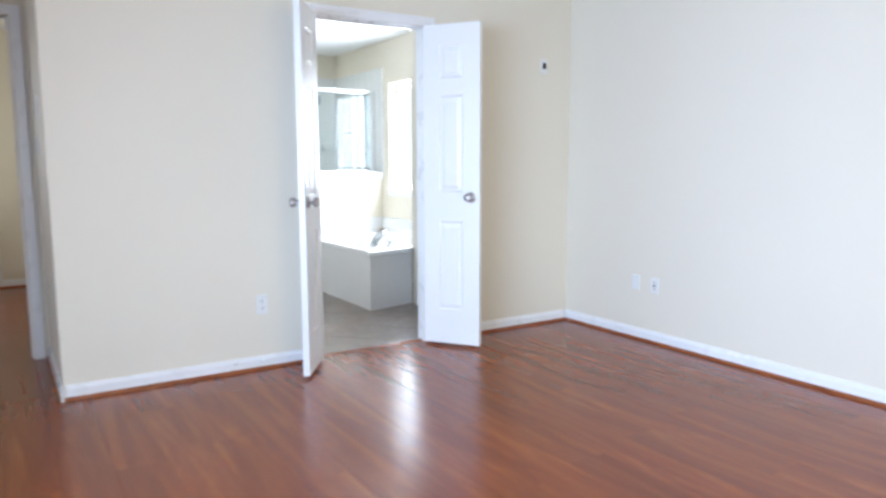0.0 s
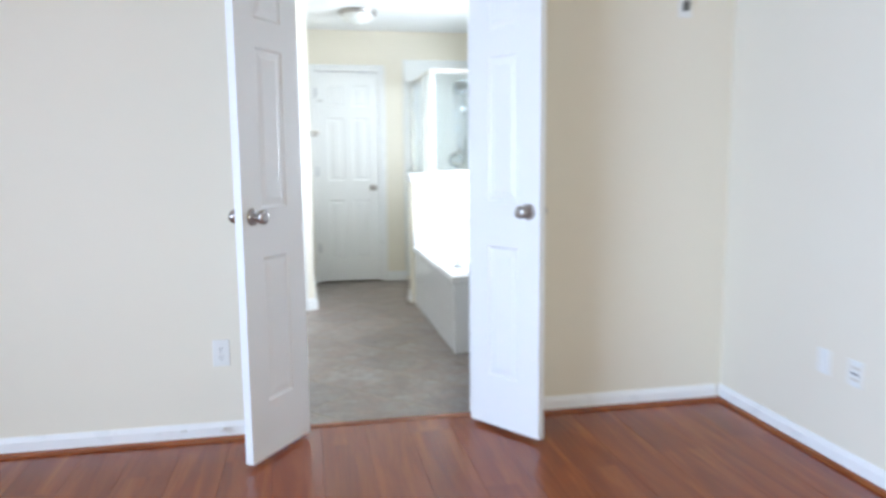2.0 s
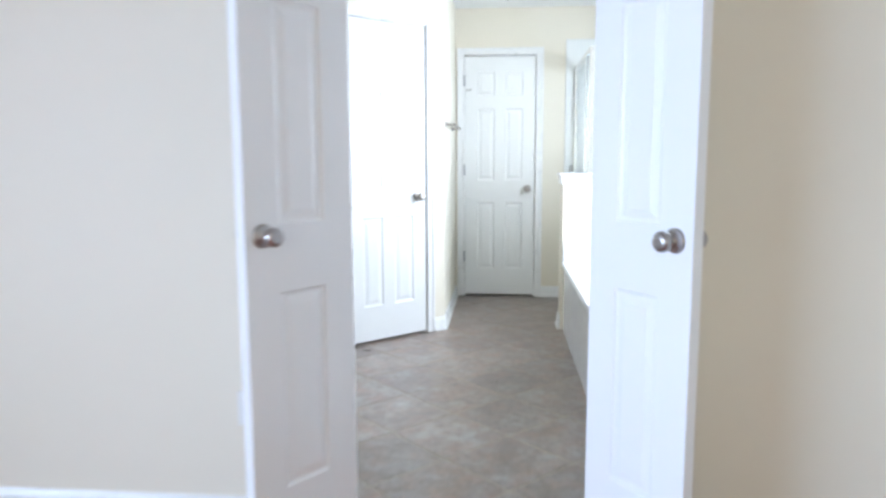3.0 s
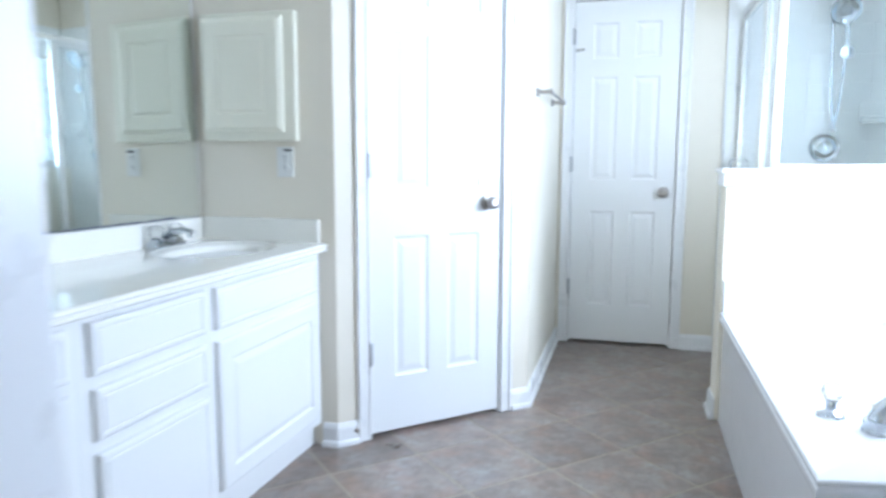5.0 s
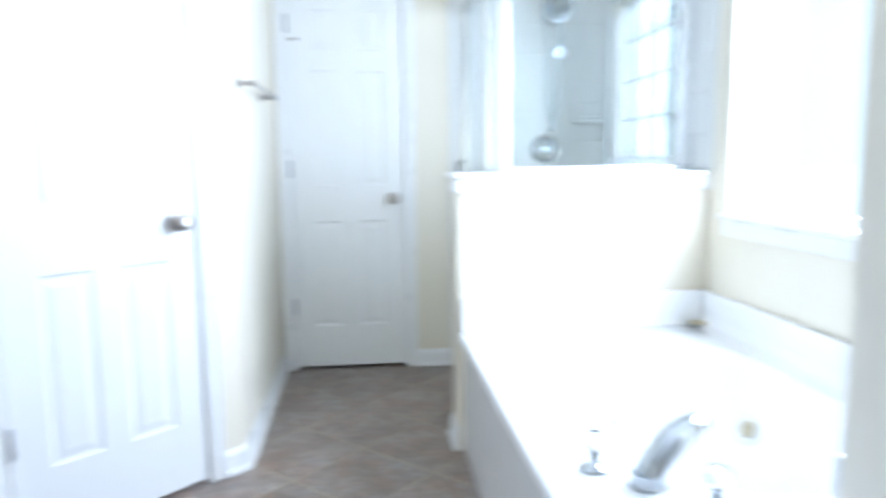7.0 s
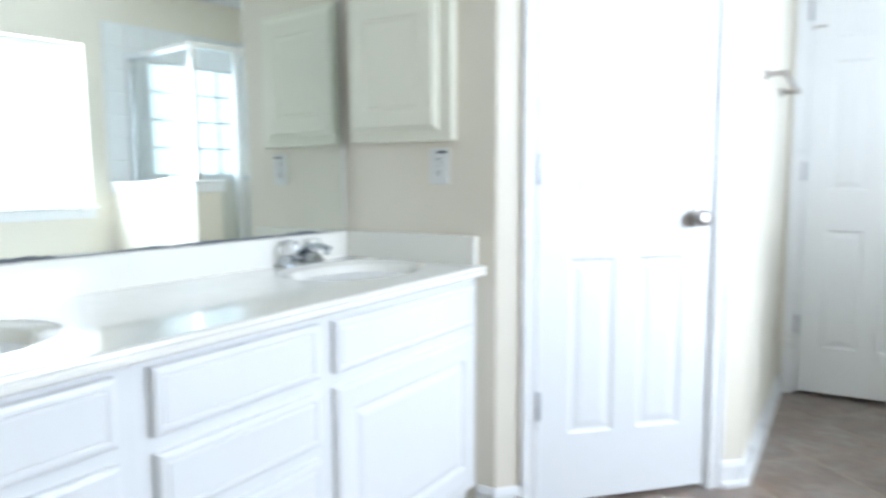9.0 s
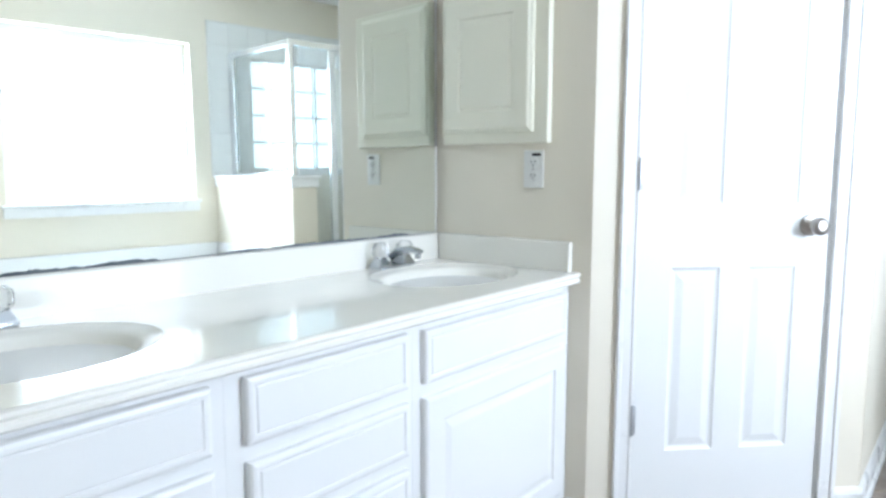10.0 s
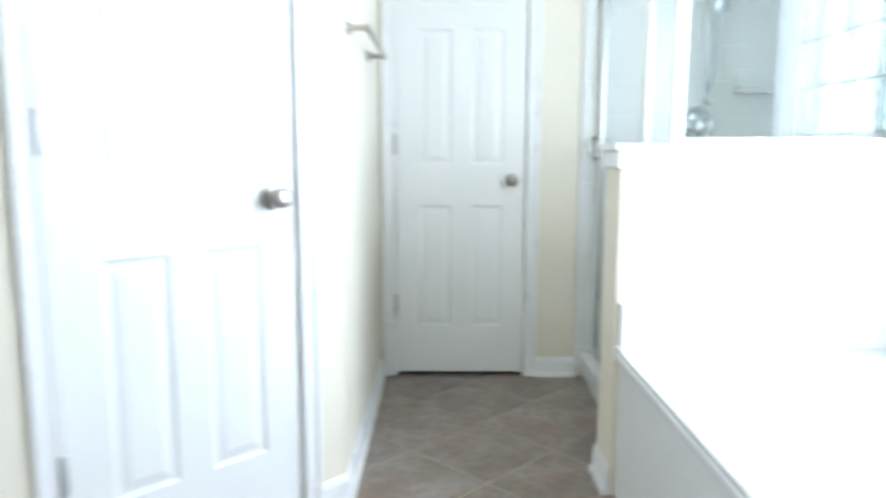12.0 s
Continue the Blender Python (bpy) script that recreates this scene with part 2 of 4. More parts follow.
def mesh_of(name, bm, material, smooth=False):
    bmesh.ops.recalc_face_normals(bm, faces=bm.faces)
    data = bpy.data.meshes.new(name)
    bm.to_mesh(data)
    bm.free()
    data.materials.append(material)
    if smooth:
        data.polygons.foreach_set("use_smooth", [True] * len(data.polygons))
        data.set_sharp_from_angle(angle=radians(38))
    return data


def part(name, bm, material, parent=None, label="", smooth=False, at=None):
    ob = new(name, mesh_of(name, bm, material, smooth))
    if parent is not None:
        ob.parent = parent
    if at is not None:
        ob.matrix_basis = at
    return tagged(ob, label)


def thing(name, label, category, at=None, group="", kind=""):
    """An Empty at a thing's base that carries its parts."""
    ob = new(name)
    ob.empty_display_size = 0.1
    if at is not None:
        ob.matrix_basis = at
    return tagged(ob, label, category, group, kind)


def setting(name, bm, material, label, category="wall", smooth=False):
    return tagged(part(name, bm, material, None, "", smooth), label, category, "", "structure")


# ---- the shell ----
H = 2.44                                # ceiling height
YB0, YB1 = 3.112, 3.212                 # wall between bedroom and bath
XO0, XO1, ZO = 1.560, 2.360, 2.062      # double-door opening
XB = 3.60                               # bedroom's east wall
XH = 0.199                              # hall side of the wall behind the vanity
YW = 5.14                               # wall at the vanity's end
A0, A1 = (1.005, 5.14), (1.655, 5.79)   # slanted closet wall
YF = 7.02                               # far wall
YD = 4.07                               # wall with the hall door

bm = bmesh.new()
box(bm, XH, XO0, YB0, YB1, 0, H)
box(bm, XO1, XB + 0.12, YB0, YB1, 0, H)
box(bm, XO0, XO1, YB0, YB1, ZO, H)
setting("wall_bath_door", bm, M_WALL_BED, "beige painted wall with a double-door opening")
bm = bmesh.new()
box(bm, XB, XB + 0.12, -3.2, YB0, 0, H)
setting("wall_east_bedroom", bm, M_WALL_BED, "beige painted bedroom wall")
# south wall, opened for the added fill light
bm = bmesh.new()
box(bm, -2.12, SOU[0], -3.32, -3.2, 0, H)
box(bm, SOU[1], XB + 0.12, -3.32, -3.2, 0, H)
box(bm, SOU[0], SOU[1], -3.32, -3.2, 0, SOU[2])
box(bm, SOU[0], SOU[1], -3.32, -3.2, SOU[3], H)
setting("wall_south_bedroom", bm, M_WALL_BED, "beige bedroom wall with a wide unseen window")
bm = bmesh.new()
box(bm, -2.12, -2.0, -3.2, BED[0], 0, H)
box(bm, -2.12, -2.0, BED[1], YD, 0, H)
box(bm, -2.12, -2.0, BED[0], BED[1], 0, BED[2])
box(bm, -2.12, -2.0, BED[0], BED[1], BED[3], H)
setting("wall_west_bedroom", bm, M_WALL_BED, "beige bedroom wall with a wide unseen window")
# wall behind the vanity, slightly out of square on the bath's side
bm = bmesh.new()
xs = [(XH, YB1), (0.30, YB1), (0.42, YW + 0.12), (XH, YW + 0.12)]
lo = [bm.verts.new((x, y, 0)) for x, y in xs]
hi = [bm.verts.new((x, y, H)) for x, y in xs]
bm.faces.new(lo[::-1]), bm.faces.new(hi)
for k in range(4):
    bm.faces.new([lo[k], lo[(k + 1) % 4], hi[(k + 1) % 4], hi[k]])
setting("wall_vanity", bm, M_WALL_BATH, "beige bathroom wall behind the vanity")
bm = bmesh.new()
box(bm, 0.42, A0[0], YW, YW + 0.12, 0, H)
setting("wall_vanity_end", bm, M_WALL_BATH, "beige bathroom wall beside the vanity")
# slanted wall with closet door: local x runs along the wall, y points into the room
SL = Matrix.Translation((*A0, 0)) @ Matrix.Rotation(radians(45), 4, "Z")
SLEN, D1A, D1B = 0.919, 0.145, 0.762
bm = bmesh.new()
box(bm, 0, D1A - 0.012, 0, 0.1, 0, H, SL)
box(bm, D1B + 0.012, SLEN, 0, 0.1, 0, H, SL)
box(bm, D1A - 0.012, D1B + 0.012, 0, 0.1, 2.065, H, SL)
setting("wall_closet_slant", bm, M_WALL_BATH, "beige slanted wall with a door")
bm = bmesh.new()
box(bm, A1[0] - 0.12, A1[0], A1[1] + 0.02, YF, 0, H)
setting("wall_towel", bm, M_WALL_BATH, "beige bathroom wall with a towel bar")
D2A, D2B = 1.733, 2.333
bm = bmesh.new()
box(bm, A1[0] - 0.12, D2A - 0.012, YF, YF + 0.12, 0, H)
box(bm, D2B + 0.012, XE + 0.2, YF, YF + 0.12, 0, H)
box(bm, D2A - 0.012, D2B + 0.012, YF, YF + 0.12, 2.065, H)
setting("wall_far_bath", bm, M_WALL_BATH, "beige bathroom wall with a door")
bm = bmesh.new()
XW = XE + 0.16
for y0, y1, z0, z1 in ((YB1, WIN[0], 0, H), (WIN[1], BLK[0], 0, H), (BLK[1], YF, 0, H), (WIN[0], WIN[1], 0, WIN[2]), (WIN[0], WIN[1], WIN[3], H), (BLK[0], BLK[1], 0, BLK[2]), (BLK[0], BLK[1], BLK[3], H)):
    box(bm, XE, XW, y0, y1, z0, z1)
setting("wall_east_bath", bm, M_WALL_BATH, "beige bathroom wall with a bright window over the tub")
# linen closet between door wall and tub
XC, YC, D3A, D3B = 2.93, 4.29, 3.46, 4.07
bm = bmesh.new()
box(bm, XC, XC + 0.1, YB1, D3A - 0.012, 0, H)
box(bm, XC, XC + 0.1, D3B + 0.012, YC, 0, H)
box(bm, XC, XC + 0.1, D3A - 0.012, D3B + 0.012, 2.065, H)
box(bm, XC + 0.1, XE, YC - 0.1, YC, 0, H)
setting("wall_linen_closet", bm, M_WALL_BATH, "beige wall with a white door beside the tub")
# hall beyond the bedroom's entry
HA, HB = -0.66, 0.108
bm = bmesh.new()
box(bm, HB, XH, YD, YD + 0.12, 0, H)
box(bm, -2.12, HA, YD, YD + 0.12, 0, H)
box(bm, HA, HB, YD, YD + 0.12, 2.05, H)
setting("wall_hall_door", bm, M_WALL_BED, "beige wall with the bedroom's entrance")
# hall's west wall, with the opening added for its fill lamp
bm = bmesh.new()
for y0, y1, z0, z1 in ((YD + 0.12, HALL[0], 0, H), (HALL[1], 7.1, 0, H), (HALL[0], HALL[1], 0, HALL[2]), (HALL[0], HALL[1], HALL[3], H)):
    box(bm, -0.92, -0.80, y0, y1, z0, z1)
setting("wall_hall_west", bm, M_WALL_BED, "beige hallway wall with an added, unseen window")
bm = bmesh.new()
box(bm, -0.92, XH + 0.4, 7.1, 7.22, 0, H)
setting("wall_hall_end", bm, M_WALL_BED, "beige hallway end wall")
bm = bmesh.new()
box(bm, XH, XH + 0.12, YW + 0.12, 7.1, 0, H)
setting("wall_hall_east", bm, M_WALL_BED, "beige hallway wall")

bm = bmesh.new()
box(bm, -2.12, XB + 0.12, -3.32, YB0 + 0.06, H, H + 0.12)
box(bm, -2.12, XH + 0.1, YB0 + 0.06, 7.22, H, H + 0.12)
setting("ceiling_bedroom", bm, M_CEIL, "white painted ceiling", "ceiling")
bm = bmesh.new()
box(bm, XH + 0.1, XW + 0.1, YB0 + 0.06, YF + 0.3, H, H + 0.12)
setting("ceiling_bath", bm, M_CEIL, "white painted bathroom ceiling", "ceiling")

bm = bmesh.new()
box(bm, -2.12, XB + 0.12, -3.32, YB0 + 0.055, -0.12, -0.010)
box(bm, -2.12, XH + 0.06, YB0 + 0.055, 7.22, -0.12, -0.010)
floor_wood = setting("floor_wood", bm, M_SUBFLOOR, "glossy cherry-red laminate plank floor", "floor")
bm = bmesh.new()
box(bm, XH + 0.06, XW, YB0 + 0.055, YF + 0.1, -0.12, -0.0012)
floor_tile = setting("floor_tile", bm, M_GROUT, "mottled grey-brown stone-look tiles laid diagonally", "floor")
bm = bmesh.new()
box(bm, -60, 60, -60, 60, -0.5, -0.13)
setting("ground", bm, M_OUTSIDE, "plain ground around the house", "ground")

# ---- trim ----
BASE_BED = [(0, 0), (0.014, 0), (0.014, 0.058), (0.009, 0.070), (0.006, 0.078), (0, 0.078)]
SHOE_BED = [(0.0145, 0), (0.030, 0), (0.029, 0.007), (0.025, 0.014), (0.0145, 0.018)]
BASE_BATH = [(0, 0), (0.024, 0), (0.024, 0.012), (0.020, 0.020), (0.013, 0.022), (0.013, 0.072), (0.009, 0.084), (0.005, 0.092), (0, 0.092)]


def baseboard(p0, p1, inward, bath=False):
    bm = strip(bmesh.new(), p0, p1, inward, BASE_BATH if bath else BASE_BED)
    ob = setting("baseboard", bm, M_TRIM, "white painted baseboard", "baseboard")
    if not bath:
        part("shoe_moulding", strip(bmesh.new(), p0, p1, inward, SHOE_BED), M_SHOE, ob, "cherry-red shoe moulding")
    return ob


baseboard((XH - 0.014, YB0), (XO0 - 0.06, YB0), (0, -1))
baseboard((XO1 + 0.06, YB0), (XB - 0.031, YB0), (0, -1))
baseboard((XB, -3.2), (XB, YB0), (-1, 0))
baseboard((XH, YB0 - 0.03), (XH, YD - 0.02), (-1, 0))
baseboard((-0.80, YD + 0.12), (-0.80, 7.1), (1, 0))
baseboard((-0.769, 7.1), (XH, 7.1), (0, -1))
baseboard((-2.0, YD), (HA - 0.062, YD), (0, -1))
q = math.sqrt(0.5)
baseboard((0.945, YW), (A0[0] + 0.008, YW), (0, -1), True)
for a, b in ((-0.008, D1A - 0.062), (D1B + 0.064, SLEN + 0.008)):
    baseboard((A0[0] + a * q, A0[1] + a * q), (A0[0] + b * q, A0[1] + b * q), (q, -q), True)
baseboard((A1[0], A1[1] - 0.004), (A1[0], YF - 0.013), (1, 0), True)
baseboard((D2B + 0.062, YF), (2.583, YF), (0, -1), True)
baseboard((XC, D3B + 0.064), (XC, YC - 0.085), (-1, 0), True)
baseboard((XO1 + 0.062, YB1), (XC - 0.024, YB1), (0, 1), True)


def casing(name, width, height, m, label="white painted door casing", both=True, reveal=0.005):
    """Three moulded boards round an opening in the local x-z plane; the wall's face is y = 0 and the room lies at negative y."""
    top = thing(name, label, "door casing", m, "", "structure")
    w = 0.057
    for piece, (x0, x1, z0, z1) in (("side_casing", (-reveal - w, -reveal, 0, height + reveal + w)), ("side_casing", (width + reveal, width + reveal + w, 0, height + reveal + w)), ("head_casing", (-reveal, width + reveal, height + reveal, height + reveal + w))):
        bm = bmesh.new()
        box(bm, x0, x1, -0.010, 0, z0, z1, None, 0.002)
        if piece == "side_casing":
            o = x0 if x0 < 0 else x1 - 0.016
            i = x1 - 0.012 if x0 < 0 else x0
            box(bm, o, o + 0.016, -0.0165, -0.002, z0, z1, None, 0.003)
            box(bm, i, i + 0.012, -0.0135, -0.002, z0, z1, None, 0.003)
        else:
            box(bm, x0 + 0.001, x1 - 0.001, -0.0165, -0.002, z1 - 0.016, z1, None, 0.003)
            box(bm, x0 + 0.001, x1 - 0.001, -0.0135, -0.002, z0, z0 + 0.012, None, 0.003)
        part(piece, bm, M_TRIM, top)
    return top


def jamb(m, width, height, depth, stop=0.05, sides=True):
    bm = bmesh.new()
    box(bm, -0.012, 0, 0.001, depth - 0.001, 0, height + 0.012)
    box(bm, width, width + 0.012, 0.001, depth - 0.001, 0, height + 0.012)
    box(bm, 0, width, 0.001, depth - 0.001, height, height + 0.012)
    if sides:
        box(bm, 0, 0.009, stop, stop + 0.03, 0, height, None, 0.002)
        box(bm, width - 0.009, width, stop, stop + 0.03, 0, height, None, 0.002)
    box(bm, 0.009, width - 0.009, stop, stop + 0.03, height - 0.009, height, None, 0.002)
    ob = part("door_jamb", bm, M_TRIM)
    ob.matrix_basis = m
    return tagged(ob, "white painted door jamb with stop", "door jamb", "", "structure")

# ---- doors ----


def panel_face(bm, xs, zs, panels, y, out):
    """One face of a panelled slab in the plane y; panels are (column, row) cells, sunk with a raised field. out: +1 or -1, the way it faces."""
    rings = ((0.0, 0.0), (0.004, 0.004), (0.011, 0.0065), (0.017, 0.0065), (0.040, 0.0015), (0.044, 0.0015))
    for i in range(len(xs) - 1):
        for k in range(len(zs) - 1):
            x0, x1, z0, z1 = xs[i], xs[i + 1], zs[k], zs[k + 1]
            if (i, k) not in panels:
                bm.faces.new([bm.verts.new((x, y, z)) for x, z in ((x0, z0), (x1, z0), (x1, z1), (x0, z1))])
                continue
            loops = [[bm.verts.new((x, y - out * d, z)) for x, z in ((x0 + a, z0 + a), (x1 - a, z0 + a), (x1 - a, z1 - a), (x0 + a, z1 - a))] for a, d in rings]
            for a, b in zip(loops, loops[1:]):
                for j in range(4):
                    bm.faces.new([a[j], a[(j + 1) % 4], b[(j + 1) % 4], b[j]])
            bm.faces.new(loops[-1])


def door_slab(width, height, columns, thick=0.035):
    """Moulded door: x 0..width, y 0..thick, three rows of panels."""
    rows = [0, 0.225, 0.80, 0.99, 1.595, 1.70, 1.905, height]
    if columns == 1:
        xs, cols = [0, 0.106, width - 0.112, width], (1,)
    else:
        side, mid = 0.105, 0.092
        w = (width - 2 * side - mid) / 2
        xs, cols = [0, side, side + w, side + w + mid, width - side, width], (1, 3)
    panels = {(c, r) for c in cols for r in (1, 3, 5)}
    bm = bmesh.new()
    panel_face(bm, xs, rows, panels, 0, -1)
    panel_face(bm, xs, rows, panels, thick, 1)
    for x in (0, width):
        bm.faces.new([bm.verts.new(p) for p in ((x, 0, 0), (x, thick, 0), (x, thick, height), (x, 0, height))])
    for z in (0, height):
        bm.faces.new([bm.verts.new(p) for p in ((0, 0, z), (width, 0, z), (width, thick, z), (0, thick, z))])
    bmesh.ops.remove_doubles(bm, verts=bm.verts, dist=0.0002)
    return bm


KNOB = [(0, 0), (0.033, 0), (0.033, 0.004), (0.029, 0.009), (0.016, 0.012), (0.0125, 0.016), (0.0125, 0.026), (0.019, 0.031), (0.0255, 0.039), (0.0275, 0.047), (0.0265, 0.055), (0.022, 0.061), (0.013, 0.0645), (0.006, 0.0635), (0, 0.0635)]


def add_knob(door, x, z, y, out):
    m = Matrix.Translation((x, y, z)) @ Matrix.Rotation(radians(90 if out < 0 else -90), 4, "X")
    return part("knob", lathe(bmesh.new(), KNOB, m, 28), M_NICKEL, door, "round brushed nickel knob", True)


def add_hinge(door, x, z, y, material=None):
    bm = bmesh.new()
    box(bm, x - 0.003, x + (0.007 if y < -0.005 else 0.016), y - 0.0015, max(y, 0.0) + 0.0015, z - 0.044, z + 0.044, None, 0.001)
    lathe(bm, [(0, -0.046), (0.0055, -0.046), (0.0055, 0.046), (0.003, 0.05), (0, 0.05)], Matrix.Translation((x - 0.005, y - 0.005, z)), 12)
    part("hinge", bm, material or M_HINGE, door, "small nickel hinge", True)


def panel_door(name, width, columns, m, label, knob_at, knobs=(-1, 1), hinge_x=None, hinge_y=0.0, latch=None, knob_z=0.915):
    height = 2.03
    door = thing(name, label, "door", m)
    part("door_leaf", door_slab(width, height, columns), M_DOOR, door, "", False)
    for out in knobs:
        add_knob(door, knob_at, knob_z, 0 if out < 0 else 0.035, out)
    if hinge_x is not None:
        for z in (0.333, 1.080, 1.83):
            add_hinge(door, hinge_x, z, hinge_y)
    if latch is not None:
        bm = bmesh.new()
        box(bm, latch - 0.0015, latch + 0.0015, 0.006, 0.030, 0.885, 0.945, None, 0.0008)
        part("latch_plate", bm, M_NICKEL, door, "nickel latch plate")
    return door


# bedroom side: jamb and casing of the double door
DD = Matrix.Translation((XO0, YB0, 0))
casing("door_casing_double", XO1 - XO0, ZO - 0.012, DD)
casing("door_casing_double", XO1 - XO0, ZO - 0.012, Matrix.Translation((XO1, YB1, 0)) @ Matrix.Rotation(math.pi, 4, "Z"))
jamb(Matrix.Translation((XO0 + 0.012, YB0, 0)), XO1 - XO0 - 0.024, ZO - 0.012, YB1 - YB0, 0.045, False)
for k in (0.33, 0.43):
    bm = box(bmesh.new(), XO0 + k - 0.016, XO0 + k + 0.016, YB0 + 0.012, YB0 + 0.034, ZO - 0.0145, ZO - 0.0125, None, 0.0008)
    tagged(part("ball_catch", bm, M_NICKEL), "small nickel ball catch in the door head", "door catch", "ball catches")
# leaf swings out into the bedroom: local x runs from the hinge, local y = 0 is the bedroom face when shut
TL, TR = math.atan2(-0.316, -0.219), math.atan2(-0.318, 0.218)
PVL, PVR = (1.570, 3.088), (2.351, 3.093)
left_leaf = panel_door("double_door_leaf", 0.381, 1, Matrix.Translation((*PVL, 0.02)) @ Matrix.Rotation(TL, 4, "Z"), "white narrow three-panel door leaf standing open, with nickel knobs", 0.322, (-1, 1), 0.0, 0.0, None, 0.962)
right_leaf = thing("double_door_leaf", "white narrow three-panel door leaf standing open, with nickel knobs", "door", Matrix.Translation((*PVR, 0.02)) @ Matrix.Rotation(TR, 4, "Z"))
part("door_leaf", door_slab(0.381, 2.03, 1), M_DOOR, right_leaf, "", False, Matrix.Translation((0, -0.035, 0)))
add_knob(right_leaf, 0.322, 0.956, -0.035, -1)
add_knob(right_leaf, 0.322, 0.956, 0.0, 1)
for z in (0.333, 1.080, 1.83):
    add_hinge(right_leaf, 0.0, z, 0.006)
# hinge leaves let into the jambs
bm = bmesh.new()
for z in (0.345, 1.095, 1.85):
    box(bm, XO0 + 0.0115, XO0 + 0.0145, YB0 + 0.004, YB0 + 0.036, z - 0.045, z + 0.045, None, 0.001)
tagged(part("jamb_hinge_plate", bm, M_TRIM), "painted hinge plates on the door jamb", "hinge", "", "structure")
bm = strip(bmesh.new(), (XO0 + 0.012, YB0 + 0.085), (XO1 - 0.012, YB0 + 0.085), (0, -1), [(0, -0.004), (0.048, -0.004), (0.044, 0.004), (0.030, 0.0075), (0.014, 0.0075), (0.003, 0.004)])
setting("threshold", bm, M_SHOE, "cherry-red threshold strip between wood and tile", "threshold", True)

# closet door in the slanted wall
S1 = SL @ Matrix.Translation((D1A, 0.0, 0))
casing("door_casing_closet", D1B - D1A, 2.053, S1)
jamb(S1 @ Matrix.Translation((0, 0, 0)), D1B - D1A, 2.053, 0.1, 0.046)
panel_door("closet_door", D1B - D1A - 0.005, 2, S1 @ Matrix.Translation((0.0025, 0.005, 0.018)), "white six-panel closet door with a nickel knob, shut", 0.546, (-1,), -0.006, -0.014, D1B - D1A - 0.005, 0.925)
# door in the far wall
S2 = Matrix.Translation((D2A, YF, 0))
casing("door_casing_far", D2B - D2A, 2.053, S2)
jamb(S2, D2B - D2A, 2.053, 0.12, 0.046)
far_door = panel_door("toilet_room_door", D2B - D2A - 0.005, 2, S2 @ Matrix.Translation((0.0025, 0.008, 0.018)), "white six-panel door with a nickel knob, shut", 0.534, (-1,), -0.005, -0.014, D2B - D2A - 0.005, 0.919)
bm = bmesh.new()
tube(bm, [(0.012, -0.006, 1.745), (0.012, -0.022, 1.748), (0.014, -0.028, 1.752), (0.045, -0.030, 1.753)], 0.004, 8)
lathe(bm, [(0, 0), (0.007, 0), (0.007, 0.01), (0, 0.01)], Matrix.Translation((0.045, -0.030, 1.753)) @ Matrix.Rotation(radians(90), 4, "Y"), 10)
part("hinge_stop", bm, M_NICKEL, far_door, "nickel hinge-pin door stop")
# linen closet door: local x runs along -y of the room
S3 = Matrix.Translation((XC, D3B, 0)) @ Matrix.Rotation(radians(-90), 4, "Z")
casing("door_casing_linen", D3B - D3A, 2.053, S3)
jamb(S3, D3B - D3A, 2.053, 0.1, 0.046)
panel_door("linen_closet_door", D3B - D3A - 0.005, 2, S3 @ Matrix.Translation((0.0025, 0.008, 0.018)), "white six-panel linen closet door with a nickel knob, shut", 0.056, (-1,), None, 0.0, None, 0.935)
# entrance from the hall
S4 = Matrix.Translation((HA, YD, 0))
casing("door_casing_entry", HB - HA, 2.05, S4)
jamb(S4, HB - HA, 2.05, 0.12, 0.05)
bm = bmesh.new()
box(bm, HB - 0.0025, HB + 0.001, YD + 0.012, YD + 0.036, 0.93, 0.99, None, 0.0008)
tagged(part("strike_plate", bm, M_NICKEL), "small nickel strike plate on the door jamb", "strike plate")
casing("door_casing_hall_end", 0.7, 2.05, Matrix.Translation((-0.79, 7.1, 0)))
# dark rooms behind the shut doors
bm = bmesh.new()
box(bm, 0.45, 0.50, YW + 0.12, YF, 0, H)
box(bm, 0.5, 1.5, YF - 0.1, YF + 0.0, 0, H)
setting("wall_closet_inside", bm, M_WALL_BATH, "beige closet wall")
bm = bmesh.new()
box(bm, 1.2, 2.9, YF + 0.9, YF + 1.0, 0, H)
box(bm, 1.2, 1.3, YF + 0.12, YF + 0.9, 0, H)
box(bm, 2.8, 2.9, YF + 0.12, YF + 0.9, 0, H)
box(bm, 1.2, 2.9, YF + 0.12, YF + 1.0, H, H + 0.1)
box(bm, 1.2, 2.9, YF + 0.1, YF + 1.0, -0.1, -0.003)
setting("wall_toilet_room", bm, M_WALL_BATH, "beige walls of the small room behind the door")

# ---- windows ----


def glow_sky(name, strength):
    s = Nodes(name)
    s.b.inputs["Base Color"].default_value = (0, 0, 0, 1)
    s.b.inputs["Emission Color"].default_value = (0.85, 0.95, 1.0, 1)
    s.b.inputs["Emission Strength"].default_value = strength
    return s.m


M_SKY = glow_sky("hazy_sky", 1.4)
bm = bmesh.new()
box(bm, XE + 1.3, XE + 1.32, 1.5, 10.5, -0.1, 5.5)
tagged(part("backdrop", bm, M_SKY), "bright white sky outside the window", "sky", "", "structure")


